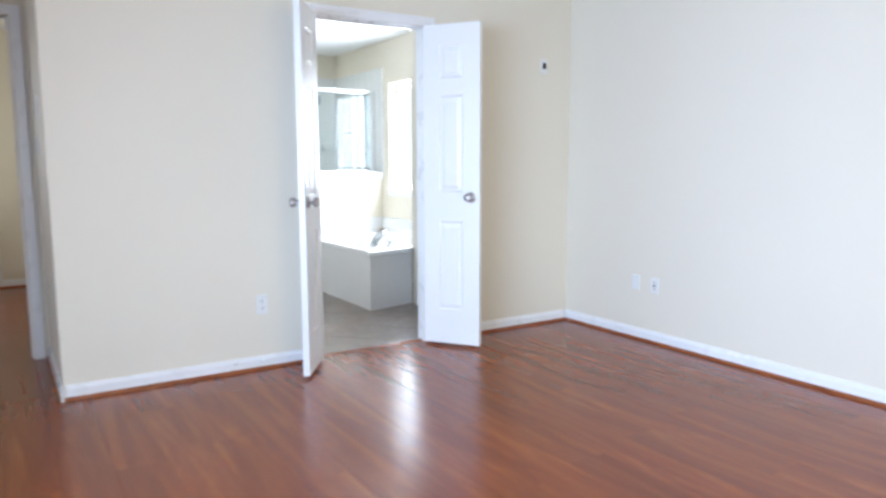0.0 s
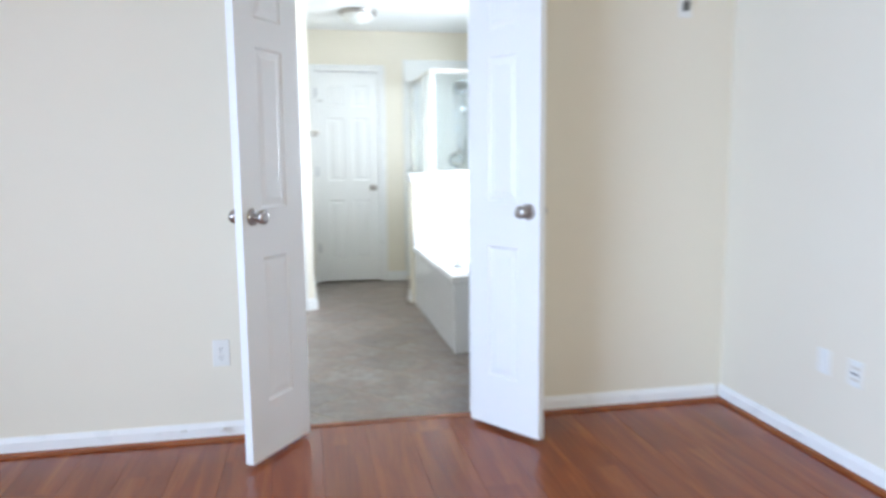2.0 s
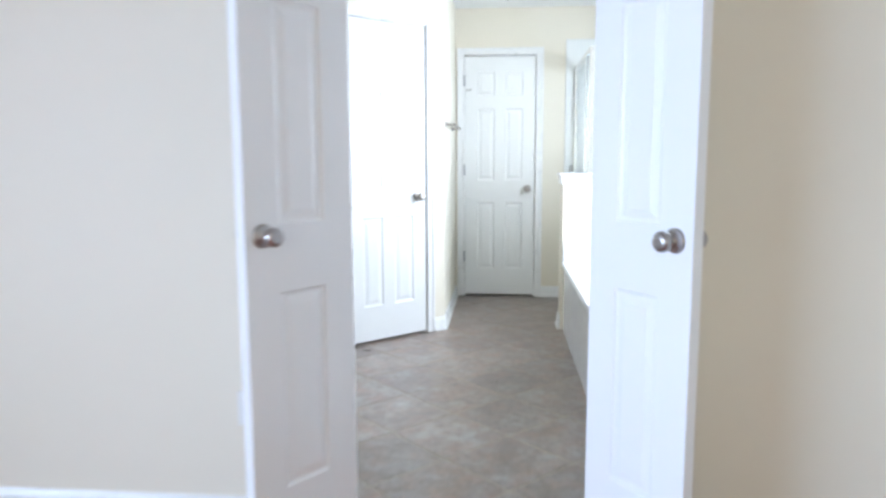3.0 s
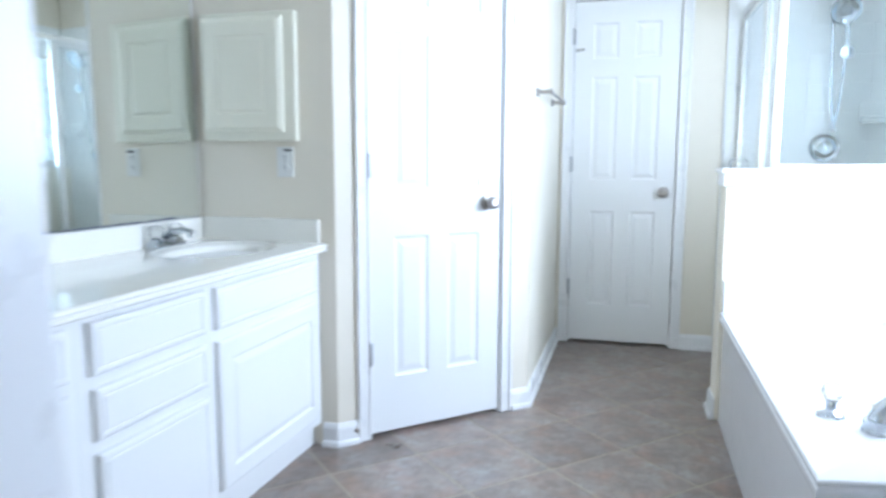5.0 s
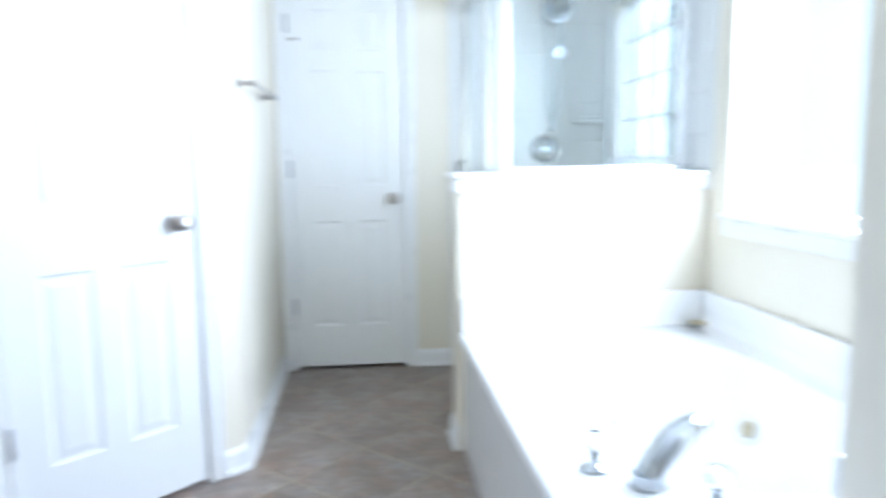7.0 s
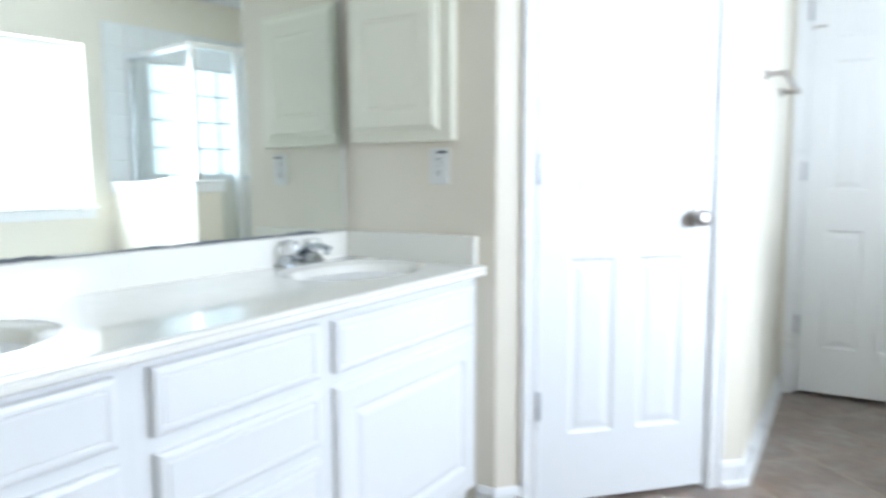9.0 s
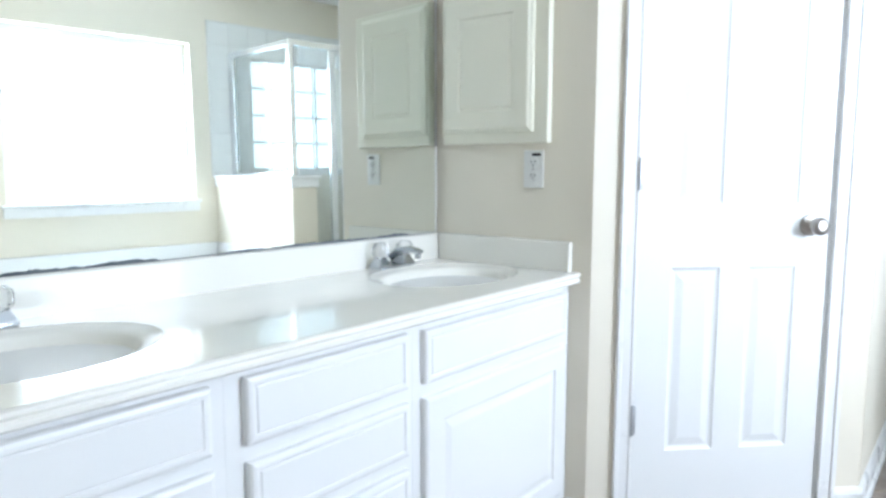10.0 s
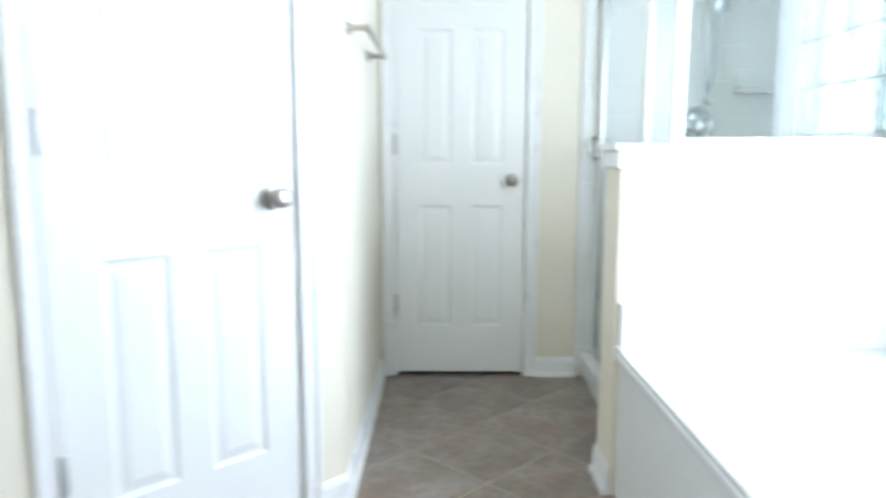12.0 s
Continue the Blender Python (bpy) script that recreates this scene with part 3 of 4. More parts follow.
def window(name, origin, width, height, turn, label, mullion=True):
    """A vinyl sash window: local x along the wall, y outwards."""
    w = thing(name, label, "window", Matrix.Translation(origin) @ Matrix.Rotation(turn, 4, "Z"), "", "structure")
    f = 0.045
    for piece, (x0, x1, z0, z1) in (("frame_side", (0, f, 0, height)), ("frame_side", (width - f, width, 0, height)), ("frame_head", (f, width - f, height - f, height)), ("frame_foot", (f, width - f, 0, f))):
        part(piece, box(bmesh.new(), x0, x1, -0.02, 0.03, z0, z1, None, 0.004), M_TRIM, w)
    if mullion:
        part("meeting_rail", box(bmesh.new(), f, width - f, -0.01, 0.025, height / 2 - 0.02, height / 2 + 0.02, None, 0.004), M_TRIM, w)
    pane = part("pane", box(bmesh.new(), f, width - f, 0.004, 0.008, f, height - f), M_PANE, w, "clear glass pane")
    pane.visible_shadow = False
    return w


window("window_bath", (XE + 0.11, WIN[1], WIN[2]), WIN[1] - WIN[0], WIN[3] - WIN[2], radians(-90), "white vinyl window over the tub, flooded with daylight", False)
window("window_bedroom", (-2.07, BED[0], BED[2]), BED[1] - BED[0], BED[3] - BED[2], radians(90), "wide unseen white vinyl window")
# sash in the hall's added opening, out of view
window("added_window_hall", (-0.87, HALL[0], HALL[2]), HALL[1] - HALL[0], HALL[3] - HALL[2], radians(90), "unseen white vinyl window added in the hallway")
# sash for the added south opening, out of view
window("added_window_south", (SOU[1], -3.27, SOU[2]), SOU[1] - SOU[0], SOU[3] - SOU[2], math.pi, "wide unseen white vinyl window")
sill = thing("window_sill", "white painted window stool with an apron board", "window sill", None, "", "structure")
part("stool", box(bmesh.new(), XE - 0.001, XE + 0.09, WIN[0] + 0.001, WIN[1] - 0.001, WIN[2] + 0.0005, WIN[2] + 0.020, None, 0.004), M_TRIM, sill)
part("stool_nosing", box(bmesh.new(), XE - 0.024, XE - 0.0015, WIN[0] - 0.035, WIN[1] + 0.035, WIN[2] - 0.002, WIN[2] + 0.020, None, 0.006), M_TRIM, sill)
part("apron_board", box(bmesh.new(), XE - 0.014, XE - 0.0005, WIN[0] - 0.022, WIN[1] + 0.022, WIN[2] - 0.060, WIN[2] - 0.0025, None, 0.004), M_TRIM, sill)

# glass blocks
blocks = thing("glass_block_window", "window of wavy clear glass blocks in the shower wall", "window", Matrix.Translation((XE + 0.05, BLK[0], BLK[2])), "", "structure")
bm = bmesh.new()
s4 = (BLK[1] - BLK[0]) / 4
for k in range(5):
    d = 0.0045
    box(bm, 0.001, 0.079, max(0, k * s4 - d), min(4 * s4, k * s4 + d), 0, 4 * s4)
    for j in range(4):
        box(bm, 0.001, 0.079, j * s4 + d, (j + 1) * s4 - d, max(0, k * s4 - d), min(4 * s4, k * s4 + d))
part("mortar", bm, M_MORTAR, blocks, "white mortar joints")
bm = bmesh.new()
box(bm, 0, 0.08, 0.005, s4 - 0.005, 0.005, s4 - 0.005, None, 0.008)
block_mesh = mesh_of("glass_block", bm, M_BLOCK, True)
for j in range(4):
    for k in range(4):
        b = new("glass_block", block_mesh)
        b.parent = blocks
        b.matrix_basis = Matrix.Translation((0, j * s4, k * s4))
        b.visible_shadow = False

# ---- vanity ----
VX, VY0, VY1, VZ = 0.954, 3.285, 5.137, 0.806      # front of the doors, ends, counter height


def wall_x(y):
    """The wall behind the vanity."""
    return 0.30 + (y - YB1) * (0.12 / (YW + 0.12 - YB1))


def back_x(y):
    """The same wall in the vanity's own frame, which is turned by VR."""
    return 0.4145 - 0.032 * (VY1 - y)


VR = Matrix.Translation((VX, VY1, 0)) @ Matrix.Rotation(-math.atan(0.028), 4, "Z") @ Matrix.Translation((-VX, -VY1, 0))
FRONT = 0.935


def front_panel(bm, y0, y1, z0, z1, raised):
    """A lipped drawer front or door, seen from +x, with eased edges and an inner groove or raised field."""
    def ring(a, x):
        return [bm.verts.new((x, y, z)) for y, z in ((y0 + a, z0 + a), (y1 - a, z0 + a), (y1 - a, z1 - a), (y0 + a, z1 - a))]
    steps = [(0, FRONT), (0, VX - 0.006), (0.003, VX - 0.002), (0.009, VX), (0.016, VX), (0.019, VX - 0.003), (0.022, VX)]
    if raised:
        steps = [(0, FRONT), (0, VX - 0.006), (0.003, VX - 0.002), (0.009, VX), (0.062, VX), (0.066, VX - 0.005), (0.073, VX - 0.006), (0.092, VX - 0.0005)]
    loops = [ring(a, x) for a, x in steps]
    for a, b in zip(loops, loops[1:]):
        for j in range(4):
            bm.faces.new([a[j], a[(j + 1) % 4], b[(j + 1) % 4], b[j]])
    bm.faces.new(loops[-1])
    bm.faces.new(loops[0][::-1])
    return bm


def cabinet(name, y0, y1, fronts, label):
    c = thing(name, label, "cabinet", VR, "vanity cabinets")
    bm = bmesh.new()
    box(bm, 0.435, FRONT - 0.018, y0, y1, 0.10, 0.7725)
    part("body", bm, M_CAB, c)
    bm = bmesh.new()
    ys, zs = sorted({y0, y1} | {v for f in fronts for v in (f[1] + 0.012, f[2] - 0.012)}), None
    box(bm, FRONT - 0.018, FRONT, y0, ys[1], 0.090, 0.7725)
    box(bm, FRONT - 0.018, FRONT, ys[-2], y1, 0.090, 0.7725)
    edges = [0.090] + sorted(v for f in fronts for v in (f[3] + 0.012, f[4] - 0.012)) + [0.7725]
    for a, b in zip(edges[::2], edges[1::2]):
        box(bm, FRONT - 0.018, FRONT, ys[1], ys[-2], a, b)
    part("face_frame", bm, M_CAB, c)
    bm = bmesh.new()
    box(bm, 0.888, 0.902, y0, y1, 0, 0.10)
    part("toe_kick", bm, M_CAB, c)
    for piece, a, b, z0, z1, raised in fronts:
        part(piece, front_panel(bmesh.new(), a, b, z0, z1, raised), M_CAB, c)
    return c


cabinet("sink_cabinet", 4.4262, VY1, [("drawer_front", 4.455, 5.098, 0.624, 0.750, False), ("cabinet_door", 4.455, 5.098, 0.125, 0.590, True)], "white painted sink cabinet with a raised-panel door")
cabinet("drawer_cabinet", 3.9402, 4.4258, [("drawer_front", 3.976, 4.398, 0.628, 0.754, False), ("drawer_front", 3.980, 4.400, 0.472, 0.596, False), ("drawer_front", 3.982, 4.402, 0.125, 0.439, False)], "white painted cabinet with three drawers")
cabinet("sink_cabinet", VY0, 3.9398, [("drawer_front", 3.31, 3.907, 0.634, 0.755, False), ("cabinet_door", 3.31, 3.909, 0.125, 0.605, True)], "white painted sink cabinet with a raised-panel door")

SINKS = ((0.676, 4.862), (0.664, 3.712))
counter = thing("vanity_counter", "glossy off-white cultured marble counter with two oval basins", "counter", VR)
bm = bmesh.new()
for (cx, cy), (y0, y1) in zip(SINKS, ((4.32, VY1 - 0.001), (VY0, 4.32))):
    poly = [(back_x(y0) + 0.004, y0), (0.968, y0), (0.968, y1), (back_x(y1) + 0.004, y1)]
    angles = sorted([2 * math.pi * k / 72 for k in range(72)] + [math.atan2(py - cy, px - cx) % (2 * math.pi) for px, py in poly])

    def edge(a):
        """Distance from the basin's centre to the counter's edge at the angle a."""
        best = 9.0
        for (x0, yy0), (x1, yy1) in zip(poly, poly[1:] + poly[:1]):
            dx, dy, ex, ey = math.cos(a), math.sin(a), x1 - x0, yy1 - yy0
            den = dx * ey - dy * ex
            if abs(den) > 1e-9:
                t = ((x0 - cx) * ey - (yy0 - cy) * ex) / den
                u = ((x0 - cx) * dy - (yy0 - cy) * dx) / den
                if t > 0 and -1e-6 <= u <= 1 + 1e-6:
                    best = min(best, t)
        return best

    loops = [[bm.verts.new((cx + edge(a) * math.cos(a), cy + edge(a) * math.sin(a), VZ)) for a in angles]]
    for s, z in ((1.0, 0), (0.985, -0.003), (0.93, -0.006), (0.86, -0.010), (0.83, -0.016), (0.79, -0.035), (0.70, -0.075), (0.55, -0.11), (0.33, -0.13), (0.10, -0.135)):
        loops.append([bm.verts.new((cx + 0.195 * s * math.cos(a), cy + 0.252 * s * math.sin(a), VZ + z)) for a in angles])
    n = len(angles)
    for a, b in zip(loops, loops[1:]):
        for k in range(n):
            bm.faces.new([a[k], a[(k + 1) % n], b[(k + 1) % n], b[k]])
    bm.faces.new(loops[-1])
bmesh.ops.remove_doubles(bm, verts=bm.verts, dist=0.0003)
part("countertop", bm, M_MARBLE, counter, "", True)
bm = strip(bmesh.new(), (0.968, VY0), (0.968, VY1 - 0.001), (1, 0), [(-0.06, VZ - 0.033), (0.0, VZ - 0.033), (0.006, VZ - 0.028), (0.006, VZ - 0.021), (0.001, VZ - 0.017), (0.007, VZ - 0.010), (0.006, VZ - 0.004), (0.0, VZ - 0.0001), (-0.06, VZ - 0.002)])
part("front_edge", bm, M_MARBLE, counter, "ogee front edge", True)
bm = bmesh.new()
p0, p1 = Vector((back_x(VY0) + 0.002, VY0, 0)), Vector((back_x(VY1) + 0.002, VY1, 0))
d = (p1 - p0).normalized()
strip(bm, p0.to_2d(), p1.to_2d(), (d.y, -d.x), [(0, VZ - 0.004), (0.020, VZ - 0.004), (0.020, VZ + 0.085), (0.015, VZ + 0.090), (0, VZ + 0.090)])
part("backsplash", bm, M_MARBLE, counter, "", True)
bm = bmesh.new()
box(bm, back_x(VY1) + 0.024, 0.945, VY1 - 0.021, VY1, VZ - 0.003, VZ + 0.090, None, 0.004)
part("side_splash", bm, M_MARBLE, counter)
for cx, cy in SINKS:
    part("drain", lathe(bmesh.new(), [(0, VZ - 0.128), (0.018, VZ - 0.128), (0.022, VZ - 0.131), (0.024, VZ - 0.134)], Matrix.Translation((cx, cy, 0)), 20), M_CHROME, counter, "chrome drain", True)


def acrylic_knob(bm, at, r=0.024, facets=10):
    lathe(bm, [(0, 0), (r * 0.62, 0), (r * 0.95, r * 0.45), (r, r * 0.95), (r * 0.92, r * 1.45), (r * 0.6, r * 1.75), (0, r * 1.8)], Matrix.Translation(at), facets)


def sink_faucet(x, y):
    """Centre-set faucet that faces +x."""
    f = thing("sink_faucet", "chrome centre-set faucet with clear acrylic knobs", "faucet", VR @ Matrix.Translation((x, y, VZ)), "faucets")
    bm = bmesh.new()
    box(bm, -0.026, 0.026, -0.080, 0.080, 0, 0.010, None, 0.004)
    part("base_plate", bm, M_CHROME, f, "", True)
    bm = bmesh.new()
    tube(bm, [(-0.006, 0, 0.008), (0.0, 0, 0.036), (0.03, 0, 0.055), (0.075, 0, 0.062), (0.112, 0, 0.056)], [0.024, 0.024, 0.024, 0.022, 0.017], 14, 0.5)
    lathe(bm, [(0, 0), (0.010, 0), (0.010, 0.016), (0, 0.016)], Matrix.Translation((0.106, 0, 0.036)), 14)
    part("spout", bm, M_CHROME, f, "", True)
    for s in (-1, 1):
        bm = bmesh.new()
        lathe(bm, [(0.036, 0.009), (0.034, 0.013), (0.021, 0.030), (0.019, 0.034), (0, 0.034)], Matrix.Translation((0, s * 0.054, 0)) @ Matrix.Rotation(radians(45), 4, "Z"), 4)
        stem = part("stem", bm, M_CHROME, f)
        bm = bmesh.new()
        acrylic_knob(bm, (0, s * 0.054, 0.033), 0.027, 12)
        part("knob", bm, M_CRYSTAL, stem, "clear faceted acrylic knob")
    return f


sink_faucet(0.462, 4.862)
sink_faucet(0.440, 3.715)

# mirror: stands on the backsplash, with desilvered patches along its foot
MZ0, MZ1 = VZ + 0.092, 2.02
MY0, MY1 = 3.30, 5.108
MT = math.atan2(0.12, YW + 0.12 - YB1)
MM = Matrix.Translation((wall_x(MY0) + 0.011, MY0, MZ0)) @ Matrix.Rotation(-MT - radians(0.5), 4, "Z") @ Matrix.Rotation(radians(-0.4), 4, "Y")
ML = (MY1 - MY0) / math.cos(MT)
mirror = thing("wall_mirror", "wide frameless wall mirror with a blackened lower edge", "mirror", MM)
part("mirror_glass", box(bmesh.new(), 0, 0.005, 0, ML, 0, MZ1 - MZ0), M_MIRROR, mirror)
bm = bmesh.new()
y, lows, tops = 0.0, [], []
while y < ML:
    big = noise.noise(Vector((y * 6.0, 3.1, 0)))
    hgt = 0.0012 + max(0, big + 0.02) * 0.014 + 0.0050 * random.random() * (big > -0.04)
    lows.append((y, 0.0)), tops.append((y, hgt))
    y += 0.004 + 0.009 * random.random()
va = [bm.verts.new((0.0056, a, b)) for a, b in lows]
vb = [bm.verts.new((0.0056, a, b)) for a, b in tops]
for k in range(len(va) - 1):
    bm.faces.new([va[k], va[k + 1], vb[k + 1], vb[k]])
bmesh.ops.solidify(bm, geom=bm.faces, thickness=0.0004)
part("desilvered_edge", bm, M_BLACKING, mirror, "dark patches where the silvering has gone")
bm = bmesh.new()
box(bm, wall_x(YW) + 0.001, wall_x(YW) + 0.012, MY1 + 0.002, YW - 0.001, MZ0, MZ1, None, 0.004)
setting("mirror_edge_trim", bm, M_TRIM, "white caulk strip beside the mirror", "trim")

# medicine cabinet
CX0, CX1, CZ0, CZ1, CY = 0.475, 0.866, 1.192, 1.668, YW - 0.028
med = thing("medicine_cabinet", "white medicine cabinet with a raised-panel door on the wall", "cabinet")
bm = bmesh.new()
box(bm, CX0, CX1, CY, YW, CZ0, CZ1, None, 0.004)
part("cabinet_frame", bm, M_CREAM, med)


def med_door(bm, x0, x1, z0, z1):
    loops = []
    for a, d in ((0, 0), (0, 0.010), (0.004, 0.013), (0.008, 0.0135), (0.014, 0.018), (0.020, 0.019), (0.066, 0.019), (0.069, 0.0155), (0.075, 0.0150), (0.080, 0.018), (0.085, 0.019)):
        loops.append([bm.verts.new((x, CY - d, z)) for x, z in ((x0 + a, z0 + a), (x1 - a, z0 + a), (x1 - a, z1 - a), (x0 + a, z1 - a))])
    for a, b in zip(loops, loops[1:]):
        for j in range(4):
            bm.faces.new([a[j], a[(j + 1) % 4], b[(j + 1) % 4], b[j]])
    bm.faces.new(loops[-1])
    return bm


part("cabinet_door", med_door(bmesh.new(), CX0 + 0.004, CX1 - 0.048, CZ0 + 0.034, CZ1 - 0.018), M_CREAM, med, "raised-panel cabinet door")


# ---- wall plates ----
def plate(name, at, turn, label, kind="outlet", w=0.070, h=0.115):
    """Faces local -y."""
    p = thing(name, label, "wall plate", Matrix.Translation(at) @ Matrix.Rotation(turn, 4, "Z"))
    part("cover", box(bmesh.new(), -w / 2, w / 2, -0.006, 0, -h / 2, h / 2, None, 0.0025), M_PLASTIC, p)
    if kind == "outlet":
        for z in (-0.02, 0.02):
            bm = lathe(bmesh.new(), [(0, 0), (0.0165, 0), (0.0165, 0.0025), (0, 0.0025)], Matrix.Translation((0, -0.006, z)) @ Matrix.Rotation(radians(90), 4, "X"), 24)
            face = part("socket", bm, M_PLASTIC, p)
            bm = bmesh.new()
            box(bm, -0.0075, -0.005, -0.0095, -0.0084, z - 0.002, z + 0.006)
            box(bm, 0.005, 0.0075, -0.0095, -0.0084, z - 0.002, z + 0.005)
            box(bm, -0.002, 0.002, -0.0095, -0.0084, z - 0.010, z - 0.006)
            part("slot", bm, M_SLOT, face, "dark socket slots")
        part("screw", lathe(bmesh.new(), [(0, 0), (0.003, 0), (0.003, 0.001), (0, 0.001)], Matrix.Translation((0, -0.006, 0)) @ Matrix.Rotation(radians(90), 4, "X"), 10), M_NICKEL, p)
    elif kind == "switch":
        part("rocker", box(bmesh.new(), -0.016, 0.016, -0.010, -0.005, -0.033, 0.033, None, 0.002), M_PLASTIC, p)
    elif kind == "jack":
        part("jack", box(bmesh.new(), -0.011, 0.014, -0.016, -0.005, -0.020, 0.022, None, 0.002), M_SLOT, p, "dark socket block")
    elif kind == "cable":
        for z in (-0.022, 0.0, 0.022):
            part("port", box(bmesh.new(), -0.008, 0.010, -0.010, -0.005, z - 0.005, z + 0.005, None, 0.001), M_JET if z else M_SLOT, p, "small beige port")
    return p


plate("wall_outlet", (1.238, YB0, 0.382), 0, "white duplex outlet low on the beige wall")
plate("wall_jack", (3.345, YB0, 1.874), 0, "white wall plate with a dark socket high on the wall", "jack", 0.066, 0.10)
plate("blank_plate", (XB, 2.42, 0.387), radians(-90), "white blank plate low on the wall", "blank", 0.062, 0.10)
plate("cable_plate", (XB, 2.258, 0.384), radians(-90), "white cable plate with beige ports low on the wall", "cable", 0.066, 0.10)
gfci = plate("wall_outlet", (0.806, YW, 1.113), 0, "white duplex outlet under the medicine cabinet")
part("label_strip", box(bmesh.new(), -0.006, 0.026, -0.0066, -0.0058, 0.040, 0.048), M_SLOT, gfci, "dark label strip")
plate("light_switch", (XH, 3.55, 1.50), radians(-90), "white light switch on the hallway-side wall", "switch")
plate("light_switch", (XH, 3.75, 1.30), radians(-90), "white light switch on the hallway-side wall", "switch")

bm = lathe(bmesh.new(), [(0, 0), (0.011, 0), (0.011, 0.003), (0.006, 0.006), (0.006, 0.022), (0.009, 0.024), (0.009, 0.034), (0, 0.034)], Matrix.Translation((1.228, YB0 - 0.013, 0.052)) @ Matrix.Rotation(radians(90), 4, "X"), 14)
tagged(part("door_stop", bm, M_PLASTIC, None, "", True), "small white door stop on the baseboard", "door stop")
bm = lathe(bmesh.new(), [(0, 0), (0.011, 0), (0.011, 0.004), (0.007, 0.007), (0, 0.007)], SL @ Matrix.Translation((0.075, -0.0135, 0.055)) @ Matrix.Rotation(radians(90), 4, "X"), 14)
tagged(part("door_stop", bm, M_NICKEL, None, "", True), "small nickel door stop on the bathroom baseboard", "door stop")
bm = bmesh.new()
box(bm, 1.06, 1.085, YB0 - 0.0152, YB0 - 0.0138, 0.050, 0.054)
tagged(part("baseboard_chip", bm, M_GROUT), "small chip in the white baseboard paint", "paint chip")

# ---- towel bar ----
bar = thing("towel_bar", "brushed nickel towel bar on the beige wall", "towel bar", Matrix.Translation((A1[0], 5.93, 1.43)))
for y in (0, 0.62):
    bm = bmesh.new()
    lathe(bm, [(0, 0), (0.021, 0), (0.021, 0.006), (0.014, 0.012), (0.009, 0.016), (0.009, 0.055), (0.012, 0.060), (0.012, 0.072), (0, 0.074)], Matrix.Translation((0, y, 0)) @ Matrix.Rotation(radians(90), 4, "Y"), 18)
    part("post", bm, M_NICKEL, bar, "", True)
part("rail", tube(bmesh.new(), [(0.064, 0, 0), (0.064, 0.62, 0)], 0.0075, 14), M_NICKEL, bar, "", True)

# ---- ceiling lamp ----
lamp = thing("ceiling_lamp", "flush ceiling lamp with a nickel rim and frosted glass bowl", "ceiling lamp", Matrix.Translation((2.085, 6.15, H)))
part("canopy", lathe(bmesh.new(), [(0, 0), (0.15, 0), (0.158, -0.008), (0.150, -0.026), (0.142, -0.034), (0.120, -0.034), (0, -0.030)], None, 36), M_NICKEL, lamp, "", True)
part("glass_bowl", lathe(bmesh.new(), [(0.132, -0.034), (0.126, -0.060), (0.105, -0.085), (0.070, -0.103), (0.03, -0.111), (0, -0.112)], None, 36), M_FROST, lamp, "frosted glass bowl", True)
part("finial", lathe(bmesh.new(), [(0, -0.111), (0.012, -0.111), (0.012, -0.116), (0.006, -0.120), (0.008, -0.127), (0, -0.133)], None, 16), M_NICKEL, lamp, "", True)
for k in range(3):
    a = radians(20 + 120 * k)
    bm = box(bmesh.new(), 0.138, 0.172, -0.010, 0.010, -0.030, -0.012, Matrix.Rotation(a, 4, "Z"), 0.003)
    part("clip", bm, M_NICKEL, lamp)

# ---- tub ----
TZ = 0.483
DECK = [(2.470, 4.188), (2.928, 4.280), (XE - 0.001, 4.292), (XE - 0.001, 5.834), (2.470, 5.834)]
TC = (3.02, 5.03)
tub = thing("bathtub", "white built-in garden tub with a deep oval basin and tiled-in rim", "bathtub")


def deck_edge(a):
    best = 9.0
    for (x0, y0), (x1, y1) in zip(DECK, DECK[1:] + DECK[:1]):
        dx, dy, ex, ey = math.cos(a), math.sin(a), x1 - x0, y1 - y0
        den = dx * ey - dy * ex
        if abs(den) > 1e-9:
            t = ((x0 - TC[0]) * ey - (y0 - TC[1]) * ex) / den
            u = ((x0 - TC[0]) * dy - (y0 - TC[1]) * dx) / den
            if t > 0 and -1e-6 <= u <= 1 + 1e-6:
                best = min(best, t)
    return best


def basin(a, s):
    """A point of the basin's wall at the angle a; s runs from 0 at the rim to 1 at the floor."""
    c, sn = math.cos(a), math.sin(a)
    rx, ry = 0.345 - 0.10 * s, 0.60 - 0.22 * s
    p = 2.6 - 0.5 * s
    r = 1 / ((abs(c) / rx) ** p + (abs(sn) / ry) ** p) ** (1 / p)
    return Vector((TC[0] + 0.02 + r * c, TC[1] - 0.10 * s + r * sn, TZ - 0.006 - 0.36 * s ** 0.9))


bm = bmesh.new()
angles = sorted([2 * math.pi * k / 96 for k in range(96)] + [math.atan2(y - TC[1], x - TC[0]) % (2 * math.pi) for x, y in DECK])
n = len(angles)
loops = [[bm.verts.new((TC[0] + deck_edge(a) * f * math.cos(a), TC[1] + deck_edge(a) * f * math.sin(a), z)) for a in angles] for f, z in ((0.985, TZ - 0.045), (0.998, TZ - 0.042), (1.0, TZ - 0.034), (0.998, TZ - 0.024), (0.990, TZ - 0.020), (0.990, TZ - 0.016), (0.999, TZ - 0.011), (0.998, TZ - 0.004), (0.990, TZ))]
rim = [basin(a, 0) for a in angles]
for k, z in ((1.05, 0.006), (1.02, 0.005), (1.0, 0.0)):
    loops.append([bm.verts.new((TC[0] + (p.x - TC[0]) * k, TC[1] + (p.y - TC[1]) * k, p.z + z)) for p in rim])
